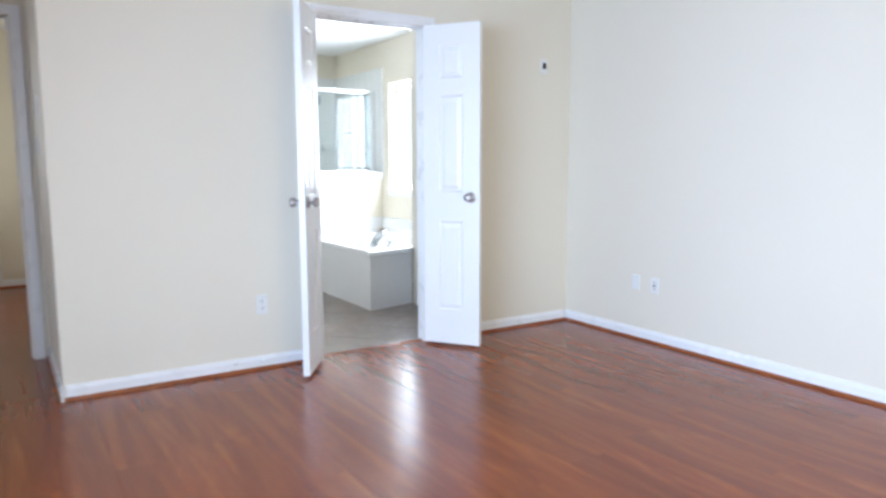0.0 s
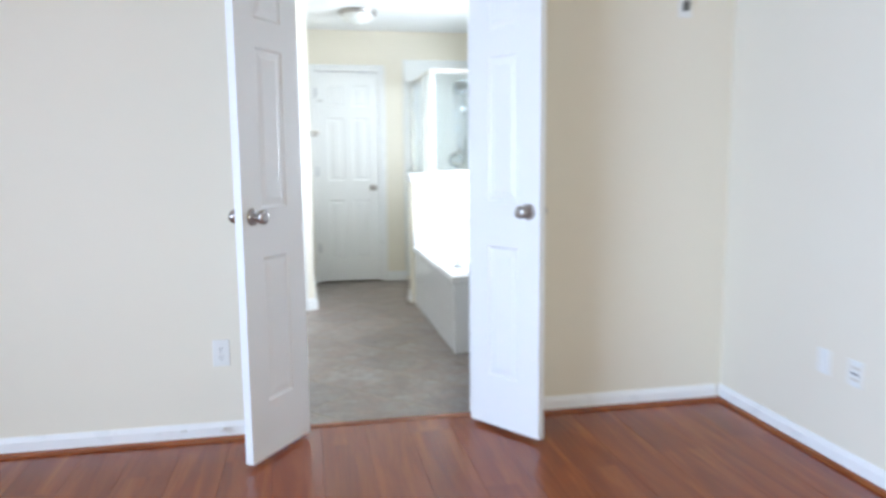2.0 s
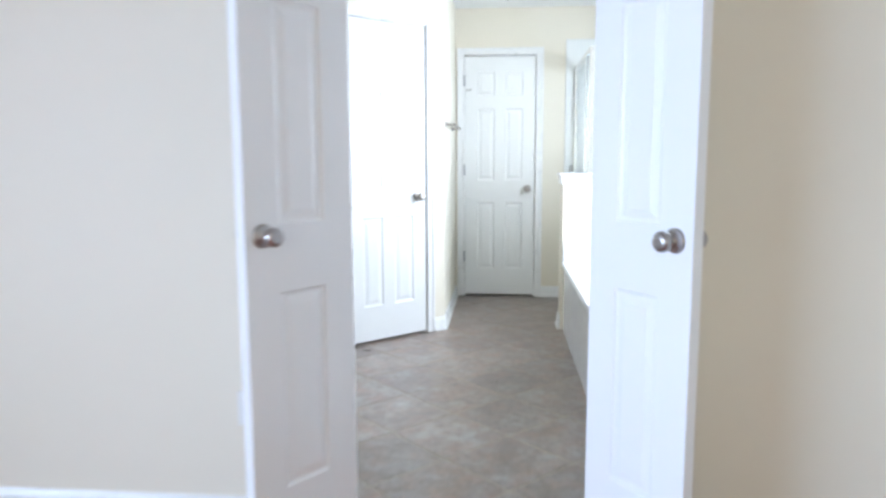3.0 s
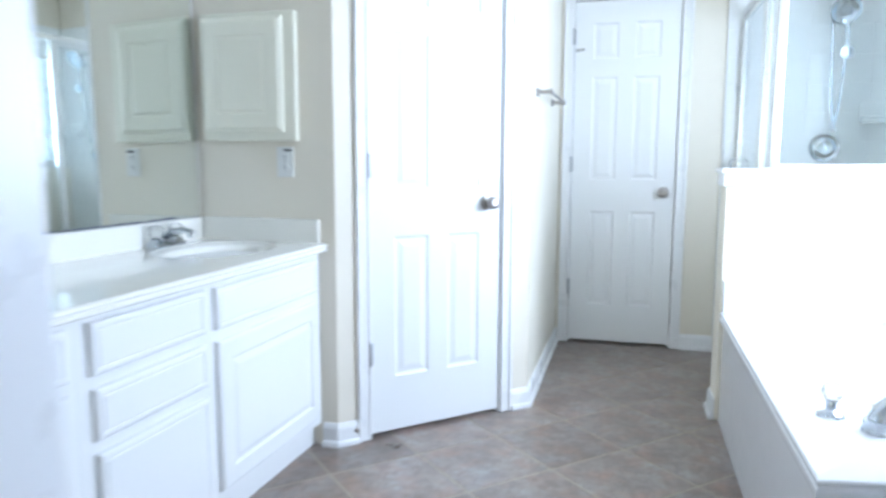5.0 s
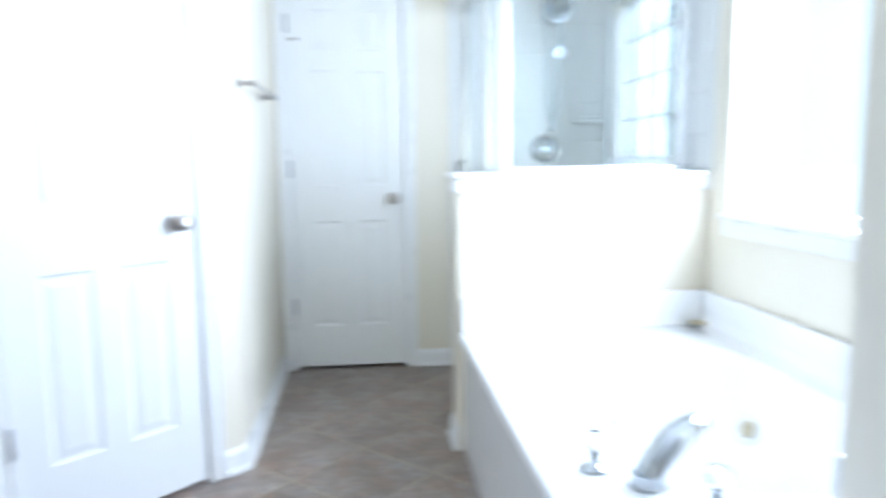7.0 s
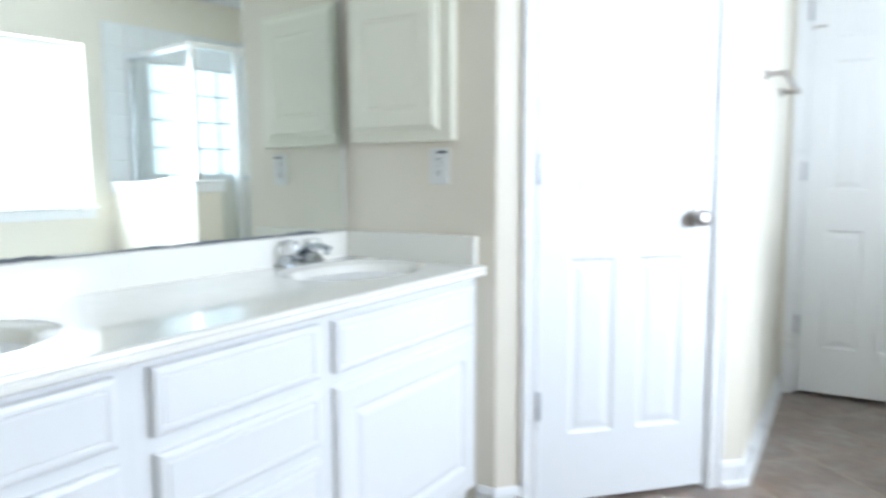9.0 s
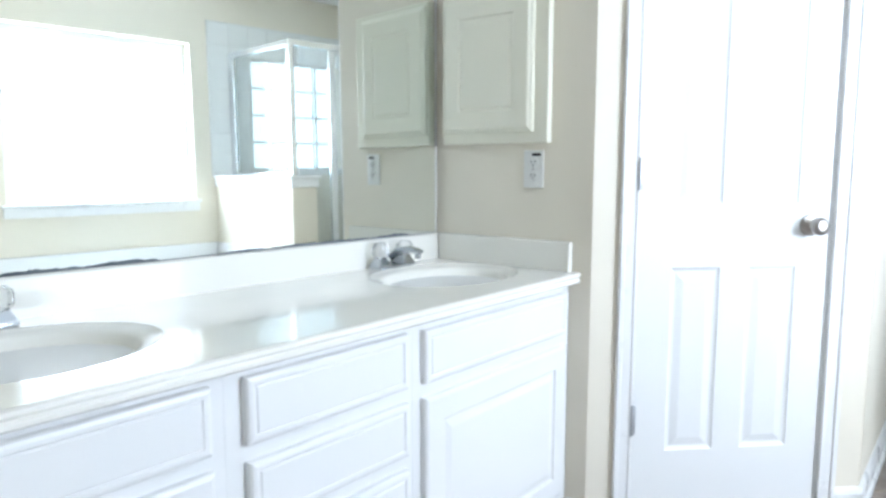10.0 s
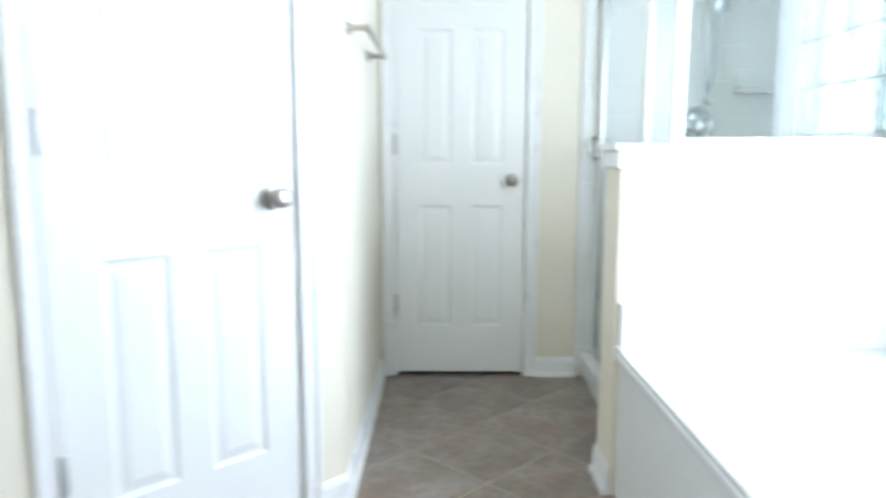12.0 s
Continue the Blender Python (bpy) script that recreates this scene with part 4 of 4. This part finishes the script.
for s in (0.04, 0.15, 0.35, 0.6, 0.8, 0.92, 1.0):
    loops.append([bm.verts.new(basin(a, s)) for a in angles])
loops.append([bm.verts.new((TC[0] + 0.02 + 0.5 * (v.co.x - TC[0] - 0.02), TC[1] - 0.1 + 0.5 * (v.co.y - TC[1] + 0.1), TZ - 0.378)) for v in loops[-1]])
for a, b in zip(loops, loops[1:]):
    for k in range(n):
        bm.faces.new([a[k], a[(k + 1) % n], b[(k + 1) % n], b[k]])
bm.faces.new(loops[-1])
part("tub_shell", bm, M_TUB, tub, "", True)
bm = bmesh.new()
box(bm, 2.487, 2.504, 4.210, 5.834, 0, TZ - 0.046)
part("apron", bm, M_TUB, tub, "smooth white apron panel")
bm = bmesh.new()
ang = math.atan2(0.097, 0.455)
box(bm, 0, 0.452, 0, 0.017, 0, TZ - 0.046, Matrix.Translation((2.4855, 4.203, 0)) @ Matrix.Rotation(ang, 4, "Z"))
part("apron", bm, M_TUB, tub, "smooth white apron panel")
bm = bmesh.new()
box(bm, XE - 0.026, XE - 0.0005, 4.295, 5.833, TZ - 0.004, TZ + 0.137, None, 0.006)
part("upstand", bm, M_TUB, tub)
bm = bmesh.new()
box(bm, 2.478, XE - 0.027, 5.808, 5.8335, TZ - 0.004, TZ + 0.137, None, 0.006)
part("upstand", bm, M_TUB, tub)

COVE = [(0.0, TZ - 0.003), (0.045, TZ - 0.003), (0.040, TZ + 0.0012), (0.024, TZ + 0.005), (0.010, TZ + 0.014), (0.003, TZ + 0.030), (0.0, TZ + 0.045)]
part("cove", strip(bmesh.new(), (XE - 0.0262, 4.32), (XE - 0.0262, 5.806), (-1, 0), COVE), M_TUB, tub, "", True)
part("upstand", box(bmesh.new(), XC + 0.004, XE - 0.027, 4.294, 4.318, TZ - 0.004, TZ + 0.137, None, 0.006), M_TUB, tub)


def jet(a, s, r):
    p, q2, q3 = basin(a, s), basin(a + 0.03, s), basin(a, s + 0.04)
    nrm = (q2 - p).cross(q3 - p).normalized()
    if nrm.dot(Vector((TC[0], TC[1], TZ)) - p) < 0:
        nrm.negate()
    m = Matrix.Translation(p) @ nrm.to_track_quat("Z", "Y").to_matrix().to_4x4()
    j = part("jet", lathe(bmesh.new(), [(r, -0.002), (r, 0.004), (r * 0.85, 0.007), (r * 0.62, 0.005), (r * 0.58, 0.002), (0, 0.002)], m, 24), M_PLASTIC, tub, "round cream whirlpool jet", True)
    part("nozzle", lathe(bmesh.new(), [(r * 0.6, 0.002), (r * 0.5, 0.010), (r * 0.2, 0.012), (r * 0.16, 0.006), (0, 0.006)], m, 18), M_JET, j, "", True)


jet(radians(42), 0.50, 0.050)
jet(radians(102), 0.60, 0.029)
bm = lathe(bmesh.new(), [(0, 0), (0.032, 0), (0.030, 0.008), (0.012, 0.012), (0, 0.012)], Matrix.Translation((3.405, 5.775, TZ + 0.012)), 20)
part("air_control", bm, M_JET, tub, "small brass-coloured air control", True)

# tub filler set across the near corner
ft = thing("tub_faucet", "chrome arched tub spout with two clear knobs on the tub rim", "faucet", Matrix.Translation((2.675, 4.505, TZ)) @ Matrix.Rotation(radians(23), 4, "Z"))
bm = bmesh.new()
lathe(bm, [(0, 0), (0.037, 0), (0.037, 0.004), (0.034, 0.007), (0.034, 0.030), (0, 0.032)], None, 28)
part("base", bm, M_CHROME, ft, "", True)
bm = bmesh.new()
tube(bm, [(-0.004, 0, 0.012), (0.002, 0, 0.030), (0.030, 0, 0.058), (0.068, 0, 0.084), (0.110, 0, 0.103), (0.142, 0, 0.110), (0.158, 0, 0.104)], [0.033, 0.035, 0.037, 0.036, 0.032, 0.027, 0.019], 22, 0.62)
part("spout", bm, M_CHROME, ft, "", True)


for x, y in ((2.594, 4.594), (2.768, 4.402)):
    m = ft.matrix_basis.inverted() @ Matrix.Translation((x, y, TZ))
    flange = part("handle", lathe(bmesh.new(), [(0, 0), (0.035, 0), (0.034, 0.005), (0.018, 0.011), (0.013, 0.016), (0.013, 0.040), (0.009, 0.046), (0, 0.046)], m, 22), M_CHROME, ft, "chrome handle flange", True)
    bm = bmesh.new()
    acrylic_knob(bm, m @ Vector((0, 0, 0.040)), 0.025, 12)
    part("knob", bm, M_CRYSTAL, flange, "clear faceted acrylic knob")

# ---- pony wall and shower ----
PY0, PY1, PX = 5.835, 6.015, 2.468
bm = bmesh.new()
box(bm, PX, XE, PY0, PY1, 0, 1.052, None, 0.004)
setting("wall_pony", bm, M_WALL_BATH, "low cream wall between the tub and the shower")
bm = bmesh.new()
box(bm, PX - 0.022, XE - 0.001, PY0 - 0.022, PY1 + 0.022, 1.070, 1.091, None, 0.006)
box(bm, PX - 0.012, XE - 0.001, PY0 - 0.012, PY1 + 0.012, 1.016, 1.070, None, 0.005)
setting("pony_wall_cap", bm, M_TRIM, "white painted wooden cap on the low wall", "trim")
for p0, p1, inw in (((PX, PY0), (PX, PY1), (-1, 0)),):
    baseboard(p0, p1, inw, True)

SX, GY, SZ = 2.668, 5.970, 1.955        # shower corner and top of its frame
bm = bmesh.new()
box(bm, 2.61, 2.72, PY1, YF - 0.012, 0, 0.115, None, 0.006)
setting("shower_curb", bm, M_CERAMIC, "white shower curb", "curb")
bm = bmesh.new()
box(bm, 2.72, XE, PY1, YF, -0.002, 0.04)
setting("shower_pan", bm, M_TUB, "white shower floor pan", "floor")
enc = thing("shower_enclosure", "framed glass shower enclosure with a hinged side door", "shower")


def rail(name, x0, x1, y0, y1, z0, z1, b=0.003):
    return part(name, box(bmesh.new(), x0, x1, y0, y1, z0, z1, None, b), M_ALU, enc)


rail("corner_post", SX - 0.018, SX + 0.018, GY - 0.018, GY + 0.018, 1.092, SZ)
rail("header", SX + 0.0185, XE - 0.012, GY - 0.016, GY + 0.016, SZ - 0.040, SZ)
rail("bottom_rail", SX + 0.0185, XE - 0.012, GY - 0.014, GY + 0.014, 1.092, 1.112)
rail("wall_rail", XE - 0.088, XE - 0.012, GY - 0.014, GY + 0.014, 1.1125, SZ - 0.0405)
rail("header", SX - 0.016, SX + 0.016, GY + 0.0185, YF - 0.012, SZ - 0.040, SZ)
rail("wall_rail", SX - 0.014, SX + 0.014, YF - 0.036, YF - 0.012, 0.137, SZ - 0.0405)
rail("sill_rail", SX - 0.016, SX + 0.016, PY1 + 0.001, YF - 0.012, 0.1155, 0.1365)
rail("hinge_post", SX - 0.013, SX + 0.013, 6.265, 6.290, 0.137, SZ - 0.0405)
pane = part("front_pane", box(bmesh.new(), SX + 0.0185, XE - 0.0885, GY - 0.003, GY + 0.003, 1.1125, SZ - 0.0405), M_GLASS, enc, "clear glass pane")
pane.visible_shadow = False
pane = part("side_pane", box(bmesh.new(), SX - 0.003, SX + 0.003, PY1 + 0.012, 6.2645, 0.137, SZ - 0.0405), M_GLASS, enc, "clear glass pane")
pane.visible_shadow = False
sdoor = part("shower_door", box(bmesh.new(), SX - 0.003, SX + 0.003, 6.317, 6.9595, 0.165, SZ - 0.0675), M_GLASS, enc, "clear glass shower door")
sdoor.visible_shadow = False
for piece, y0, y1, z0, z1 in (("door_stile", 6.2905, 6.316, 0.140, SZ - 0.042), ("door_stile", 6.960, 6.983, 0.140, SZ - 0.042), ("door_rail", 6.3165, 6.9595, 0.140, 0.1645), ("door_rail", 6.3165, 6.9595, SZ - 0.067, SZ - 0.042)):
    part(piece, box(bmesh.new(), SX - 0.011, SX + 0.011, y0, y1, z0, z1, None, 0.003), M_ALU, sdoor)
bm = bmesh.new()
tube(bm, [(SX - 0.011, 6.968, 1.13), (SX - 0.042, 6.966, 1.13), (SX - 0.048, 6.964, 1.122), (SX - 0.048, 6.964, 1.045), (SX - 0.042, 6.966, 1.038), (SX - 0.011, 6.968, 1.038)], 0.006, 8)
part("door_pull", bm, M_CHROME, sdoor, "small chrome pull", True)

# shower fittings on the far wall
XS = 3.115
valve = thing("shower_valve", "round chrome shower valve on white tiles", "shower valve", Matrix.Translation((XS - 0.01, YF - 0.012, 1.195)) @ Matrix.Rotation(radians(90), 4, "X"))
part("escutcheon", lathe(bmesh.new(), [(0, 0), (0.079, 0), (0.079, 0.005), (0.074, 0.012), (0.062, 0.010), (0.056, 0.007), (0.04, 0.012), (0, 0.012)], None, 36), M_CHROME, valve, "", True)
bm = bmesh.new()
lathe(bm, [(0.022, 0.010), (0.022, 0.030), (0.030, 0.034), (0.036, 0.046), (0.034, 0.062), (0.022, 0.070), (0, 0.072)], None, 12)
part("knob", bm, M_CRYSTAL, valve, "clear acrylic valve knob")
sh = thing("hand_shower", "chrome shower head with a hand shower and hose", "shower head", Matrix.Translation((XS, YF - 0.012, 1.95)))
bm = bmesh.new()
lathe(bm, [(0, 0), (0.03, 0), (0.028, 0.006), (0, 0.008)], Matrix.Rotation(radians(90), 4, "X"), 20)
tube(bm, [(0, -0.004, 0.0), (0, -0.05, 0.006), (0.004, -0.10, -0.012), (0.006, -0.125, -0.032)], 0.010, 10)
part("shower_arm", bm, M_CHROME, sh, "", True)
hm = Matrix.Translation((0.010, -0.145, -0.045)) @ Matrix.Rotation(radians(118), 4, "X")
part("head", lathe(bmesh.new(), [(0, -0.035), (0.016, -0.035), (0.022, -0.018), (0.062, 0.0), (0.075, 0.012), (0.075, 0.022), (0.064, 0.026), (0.058, 0.023), (0.030, 0.023), (0.026, 0.027), (0, 0.027)], hm, 28), M_CHROME, sh, "", True)
bm = bmesh.new()
tube(bm, [(0.028, -0.125, -0.075), (0.034, -0.115, -0.16), (0.040, -0.105, -0.235)], [0.012, 0.013, 0.016], 12)
lathe(bm, [(0, 0), (0.024, 0.004), (0.034, 0.020), (0.034, 0.028), (0, 0.030)], Matrix.Translation((0.040, -0.100, -0.255)) @ Matrix.Rotation(radians(100), 4, "X"), 20)
part("hand_piece", bm, M_CHROME, sh, "", True)
hose = []
for k in range(41):
    u = k / 40
    s = math.sin(math.pi * u) ** 0.42
    hose.append((-0.030 + 0.070 * (0.5 - 0.5 * math.cos(math.pi * u)) + (0.026 * s if u < 0.5 else -0.012 * s), -0.09 + 0.03 * s, (-0.07 - 0.19 * u) * (1 - s) - 0.665 * s))
part("hose", tube(bmesh.new(), hose, 0.0075, 8), M_CHROME, sh, "ribbed chrome hose", True)
soap = thing("soap_dish", "white ceramic soap dish set in the tiles", "soap dish", Matrix.Translation((3.345, YF - 0.012, 1.33)))
bm = bmesh.new()
box(bm, -0.08, 0.08, -0.010, 0, 0, 0.11, None, 0.006)
box(bm, -0.078, 0.078, -0.075, -0.008, 0.0, 0.016, None, 0.007)
part("dish", bm, M_CERAMIC, soap, "", True)
part("bar", tube(bmesh.new(), [(-0.07, -0.012, 0.03), (-0.07, -0.06, 0.03), (0.07, -0.06, 0.03), (0.07, -0.012, 0.03)], 0.006, 8), M_CERAMIC, soap, "", True)

# ---- small pieces of walls and floors, last ----
# shower tiles: 152 mm, 3 mm joints
TZT = 2.165
PITCH = 0.155


def tile_wall(name, m, length, z0, z1, hole=None, label=""):
    """A tiled wall face: local x along it, y out of it."""
    w = thing(name, label, "tiled wall", m, "", "structure")
    bm = bmesh.new()
    if hole:
        a, b, c, d = hole
        for x0, x1, za, zb in ((0, a, z0, z1), (b, length, z0, z1), (a, b, z0, c), (a, b, d, z1)):
            box(bm, x0, x1, 0.0005, 0.009, za, zb)
    else:
        box(bm, 0, length, 0.0005, 0.009, z0, z1)
    part("grout_bed", bm, M_GROUT_W, w)
    shared = {}
    z = z1
    while z > z0 + 0.02:
        zb = max(z - PITCH, z0)
        x = 0.0
        while x < length - 0.01:
            x1 = min(x + PITCH, length)
            spans = [(x, x1, zb, z)]
            if hole:
                a, b, c, d = hole
                if x1 > a and x < b and z > c and zb < d:
                    spans = [s for s in ((x, min(x1, a), zb, z), (max(x, b), x1, zb, z), (max(x, a), min(x1, b), zb, min(z, c)), (max(x, a), min(x1, b), max(zb, d), z)) if s[1] - s[0] > 0.012 and s[3] - s[2] > 0.012]
            for a0, a1, c0, c1 in spans:
                key = (round(a1 - a0, 3), round(c1 - c0, 3))
                if key not in shared:
                    bm = bmesh.new()
                    wd, ht, j = a1 - a0 - 0.0025, c1 - c0 - 0.0025, 0.002
                    f = [bm.verts.new((px, 0.009, pz)) for px, pz in ((0, 0), (wd, 0), (wd, ht), (0, ht))]
                    g = [bm.verts.new((px, 0.0115, pz)) for px, pz in ((j, j), (wd - j, j), (wd - j, ht - j), (j, ht - j))]
                    for k in range(4):
                        bm.faces.new([f[k], f[(k + 1) % 4], g[(k + 1) % 4], g[k]])
                    bm.faces.new(g)
                    shared[key] = mesh_of("tile", bm, M_CERAMIC)
                t = new("tile", shared[key])
                t.parent = w
                t.matrix_basis = Matrix.Translation((a0 + 0.00125, 0, c0 + 0.00125))
            x += PITCH
        z -= PITCH
    return w


tile_wall("tiled_wall_far", Matrix.Translation((XE, YF, 0)) @ Matrix.Rotation(math.pi, 4, "Z"), XE - 2.585, 0.04, TZT, None, "white square wall tiles in the shower")
tile_wall("tiled_wall_east", Matrix.Translation((XE, 5.812, 0)) @ Matrix.Rotation(radians(90), 4, "Z"), YF - 0.012 - 5.812, 1.092, TZT, (BLK[0] - 5.812, BLK[1] - 5.812, BLK[2], BLK[3]), "white square wall tiles round the glass blocks")
bm = bmesh.new()
box(bm, 2.577, 2.585, YF - 0.013, YF, 0.0, TZT + 0.008, None, 0.003)
box(bm, 2.585, XE - 0.012, YF - 0.013, YF, TZT, TZT + 0.008, None, 0.003)
box(bm, XE - 0.013, XE, 5.804, 5.812, 1.092, TZT + 0.008, None, 0.003)
box(bm, XE - 0.013, XE, 5.812, YF - 0.013, TZT, TZT + 0.008, None, 0.003)
setting("tile_edge_trim", bm, M_CERAMIC, "white bullnose tile edge", "trim")

# floor tiles, set diagonally
FP, F0 = 0.359, Vector((2.094, 5.912))
U, V = Vector((q, q)), Vector((-q, q))
FB = (XH + 0.15, XW - 0.02, YB0 + 0.087, YF + 0.09)


def clip(poly, axis, value, keep):
    out = []
    for k in range(len(poly)):
        a, b = poly[k - 1], poly[k]
        ia, ib = (a[axis] - value) * keep >= 0, (b[axis] - value) * keep >= 0
        if ia != ib:
            t = (value - a[axis]) / (b[axis] - a[axis])
            out.append(a + (b - a) * t)
        if ib:
            out.append(b)
    return out


def tile_mesh(poly, c):
    bm = bmesh.new()
    j = 0.001
    top = []
    mid = sum(poly, Vector((0, 0))) / len(poly)
    for p in poly:
        d = (mid - p)
        top.append(p + d.normalized() * min(j * 1.4, d.length * 0.3))
    a = [bm.verts.new((*(p - c), -0.003)) for p in poly]
    b = [bm.verts.new((*(p - c), 0.0)) for p in top]
    for k in range(len(poly)):
        bm.faces.new([a[k], a[(k + 1) % len(a)], b[(k + 1) % len(a)], b[k]])
    bm.faces.new(b)
    return mesh_of("floor_tile", bm, M_SLATE)


full = None
for i in range(-16, 17):
    for k in range(-16, 17):
        g = 0.0038
        c = F0 + U * (FP * (i + 0.5)) + V * (FP * (k + 0.5))
        h = FP / 2 - g
        poly = [c + U * (sx * h) + V * (sy * h) for sx, sy in ((-1, -1), (1, -1), (1, 1), (-1, 1))]
        cut = poly
        for axis, value, keep in ((0, FB[0], 1), (0, FB[1], -1), (1, FB[2], 1), (1, FB[3], -1)):
            cut = clip(cut, axis, value, keep) if cut else cut
        if len(cut) < 3:
            continue
        if len(cut) == 4 and all((a - b).length < 1e-6 for a, b in zip(cut, poly)):
            full = full or tile_mesh(poly, c)
            data = full
        else:
            data = tile_mesh(cut, c)
        t = new("tile", data)
        t.parent = floor_tile
        t.matrix_basis = Matrix.Translation((*c, 0.0))

# laminate planks, running away from the window wall
PW, PL = 0.192, 1.21


def plank_mesh(length):
    bm = bmesh.new()
    w, j = PW - 0.0003, 0.0006
    a = [bm.verts.new((x, y, -0.006)) for x, y in ((0, 0), (w, 0), (w, length - 0.0003), (0, length - 0.0003))]
    b = [bm.verts.new((x, y, -0.0008)) for x, y in ((0, 0), (w, 0), (w, length - 0.0003), (0, length - 0.0003))]
    c = [bm.verts.new((x, y, 0.0)) for x, y in ((j, j), (w - j, j), (w - j, length - 0.0003 - j), (j, length - 0.0003 - j))]
    for lo_, hi_ in ((a, b), (b, c)):
        for k in range(4):
            bm.faces.new([lo_[k], lo_[(k + 1) % 4], hi_[(k + 1) % 4], hi_[k]])
    bm.faces.new(c)
    return mesh_of("plank", bm, M_WOOD)


planks = {}
x, row = -2.0, 0
while x < XB:
    y = -3.2 - (row * 0.47 % 1.0) * PL
    end = 7.1 if x < XH - 0.05 else YB0 + 0.05
    while y < end:
        y1 = min(y + PL, end)
        y0 = max(y, -3.2)
        if y1 - y0 > 0.02:
            key = round(y1 - y0, 3)
            if key not in planks:
                planks[key] = plank_mesh(key)
            p = new("plank", planks[key])
            p.parent = floor_wood
            p.matrix_basis = Matrix.Translation((x, y0, 0))
        y += PL
    x += PW
    row += 1
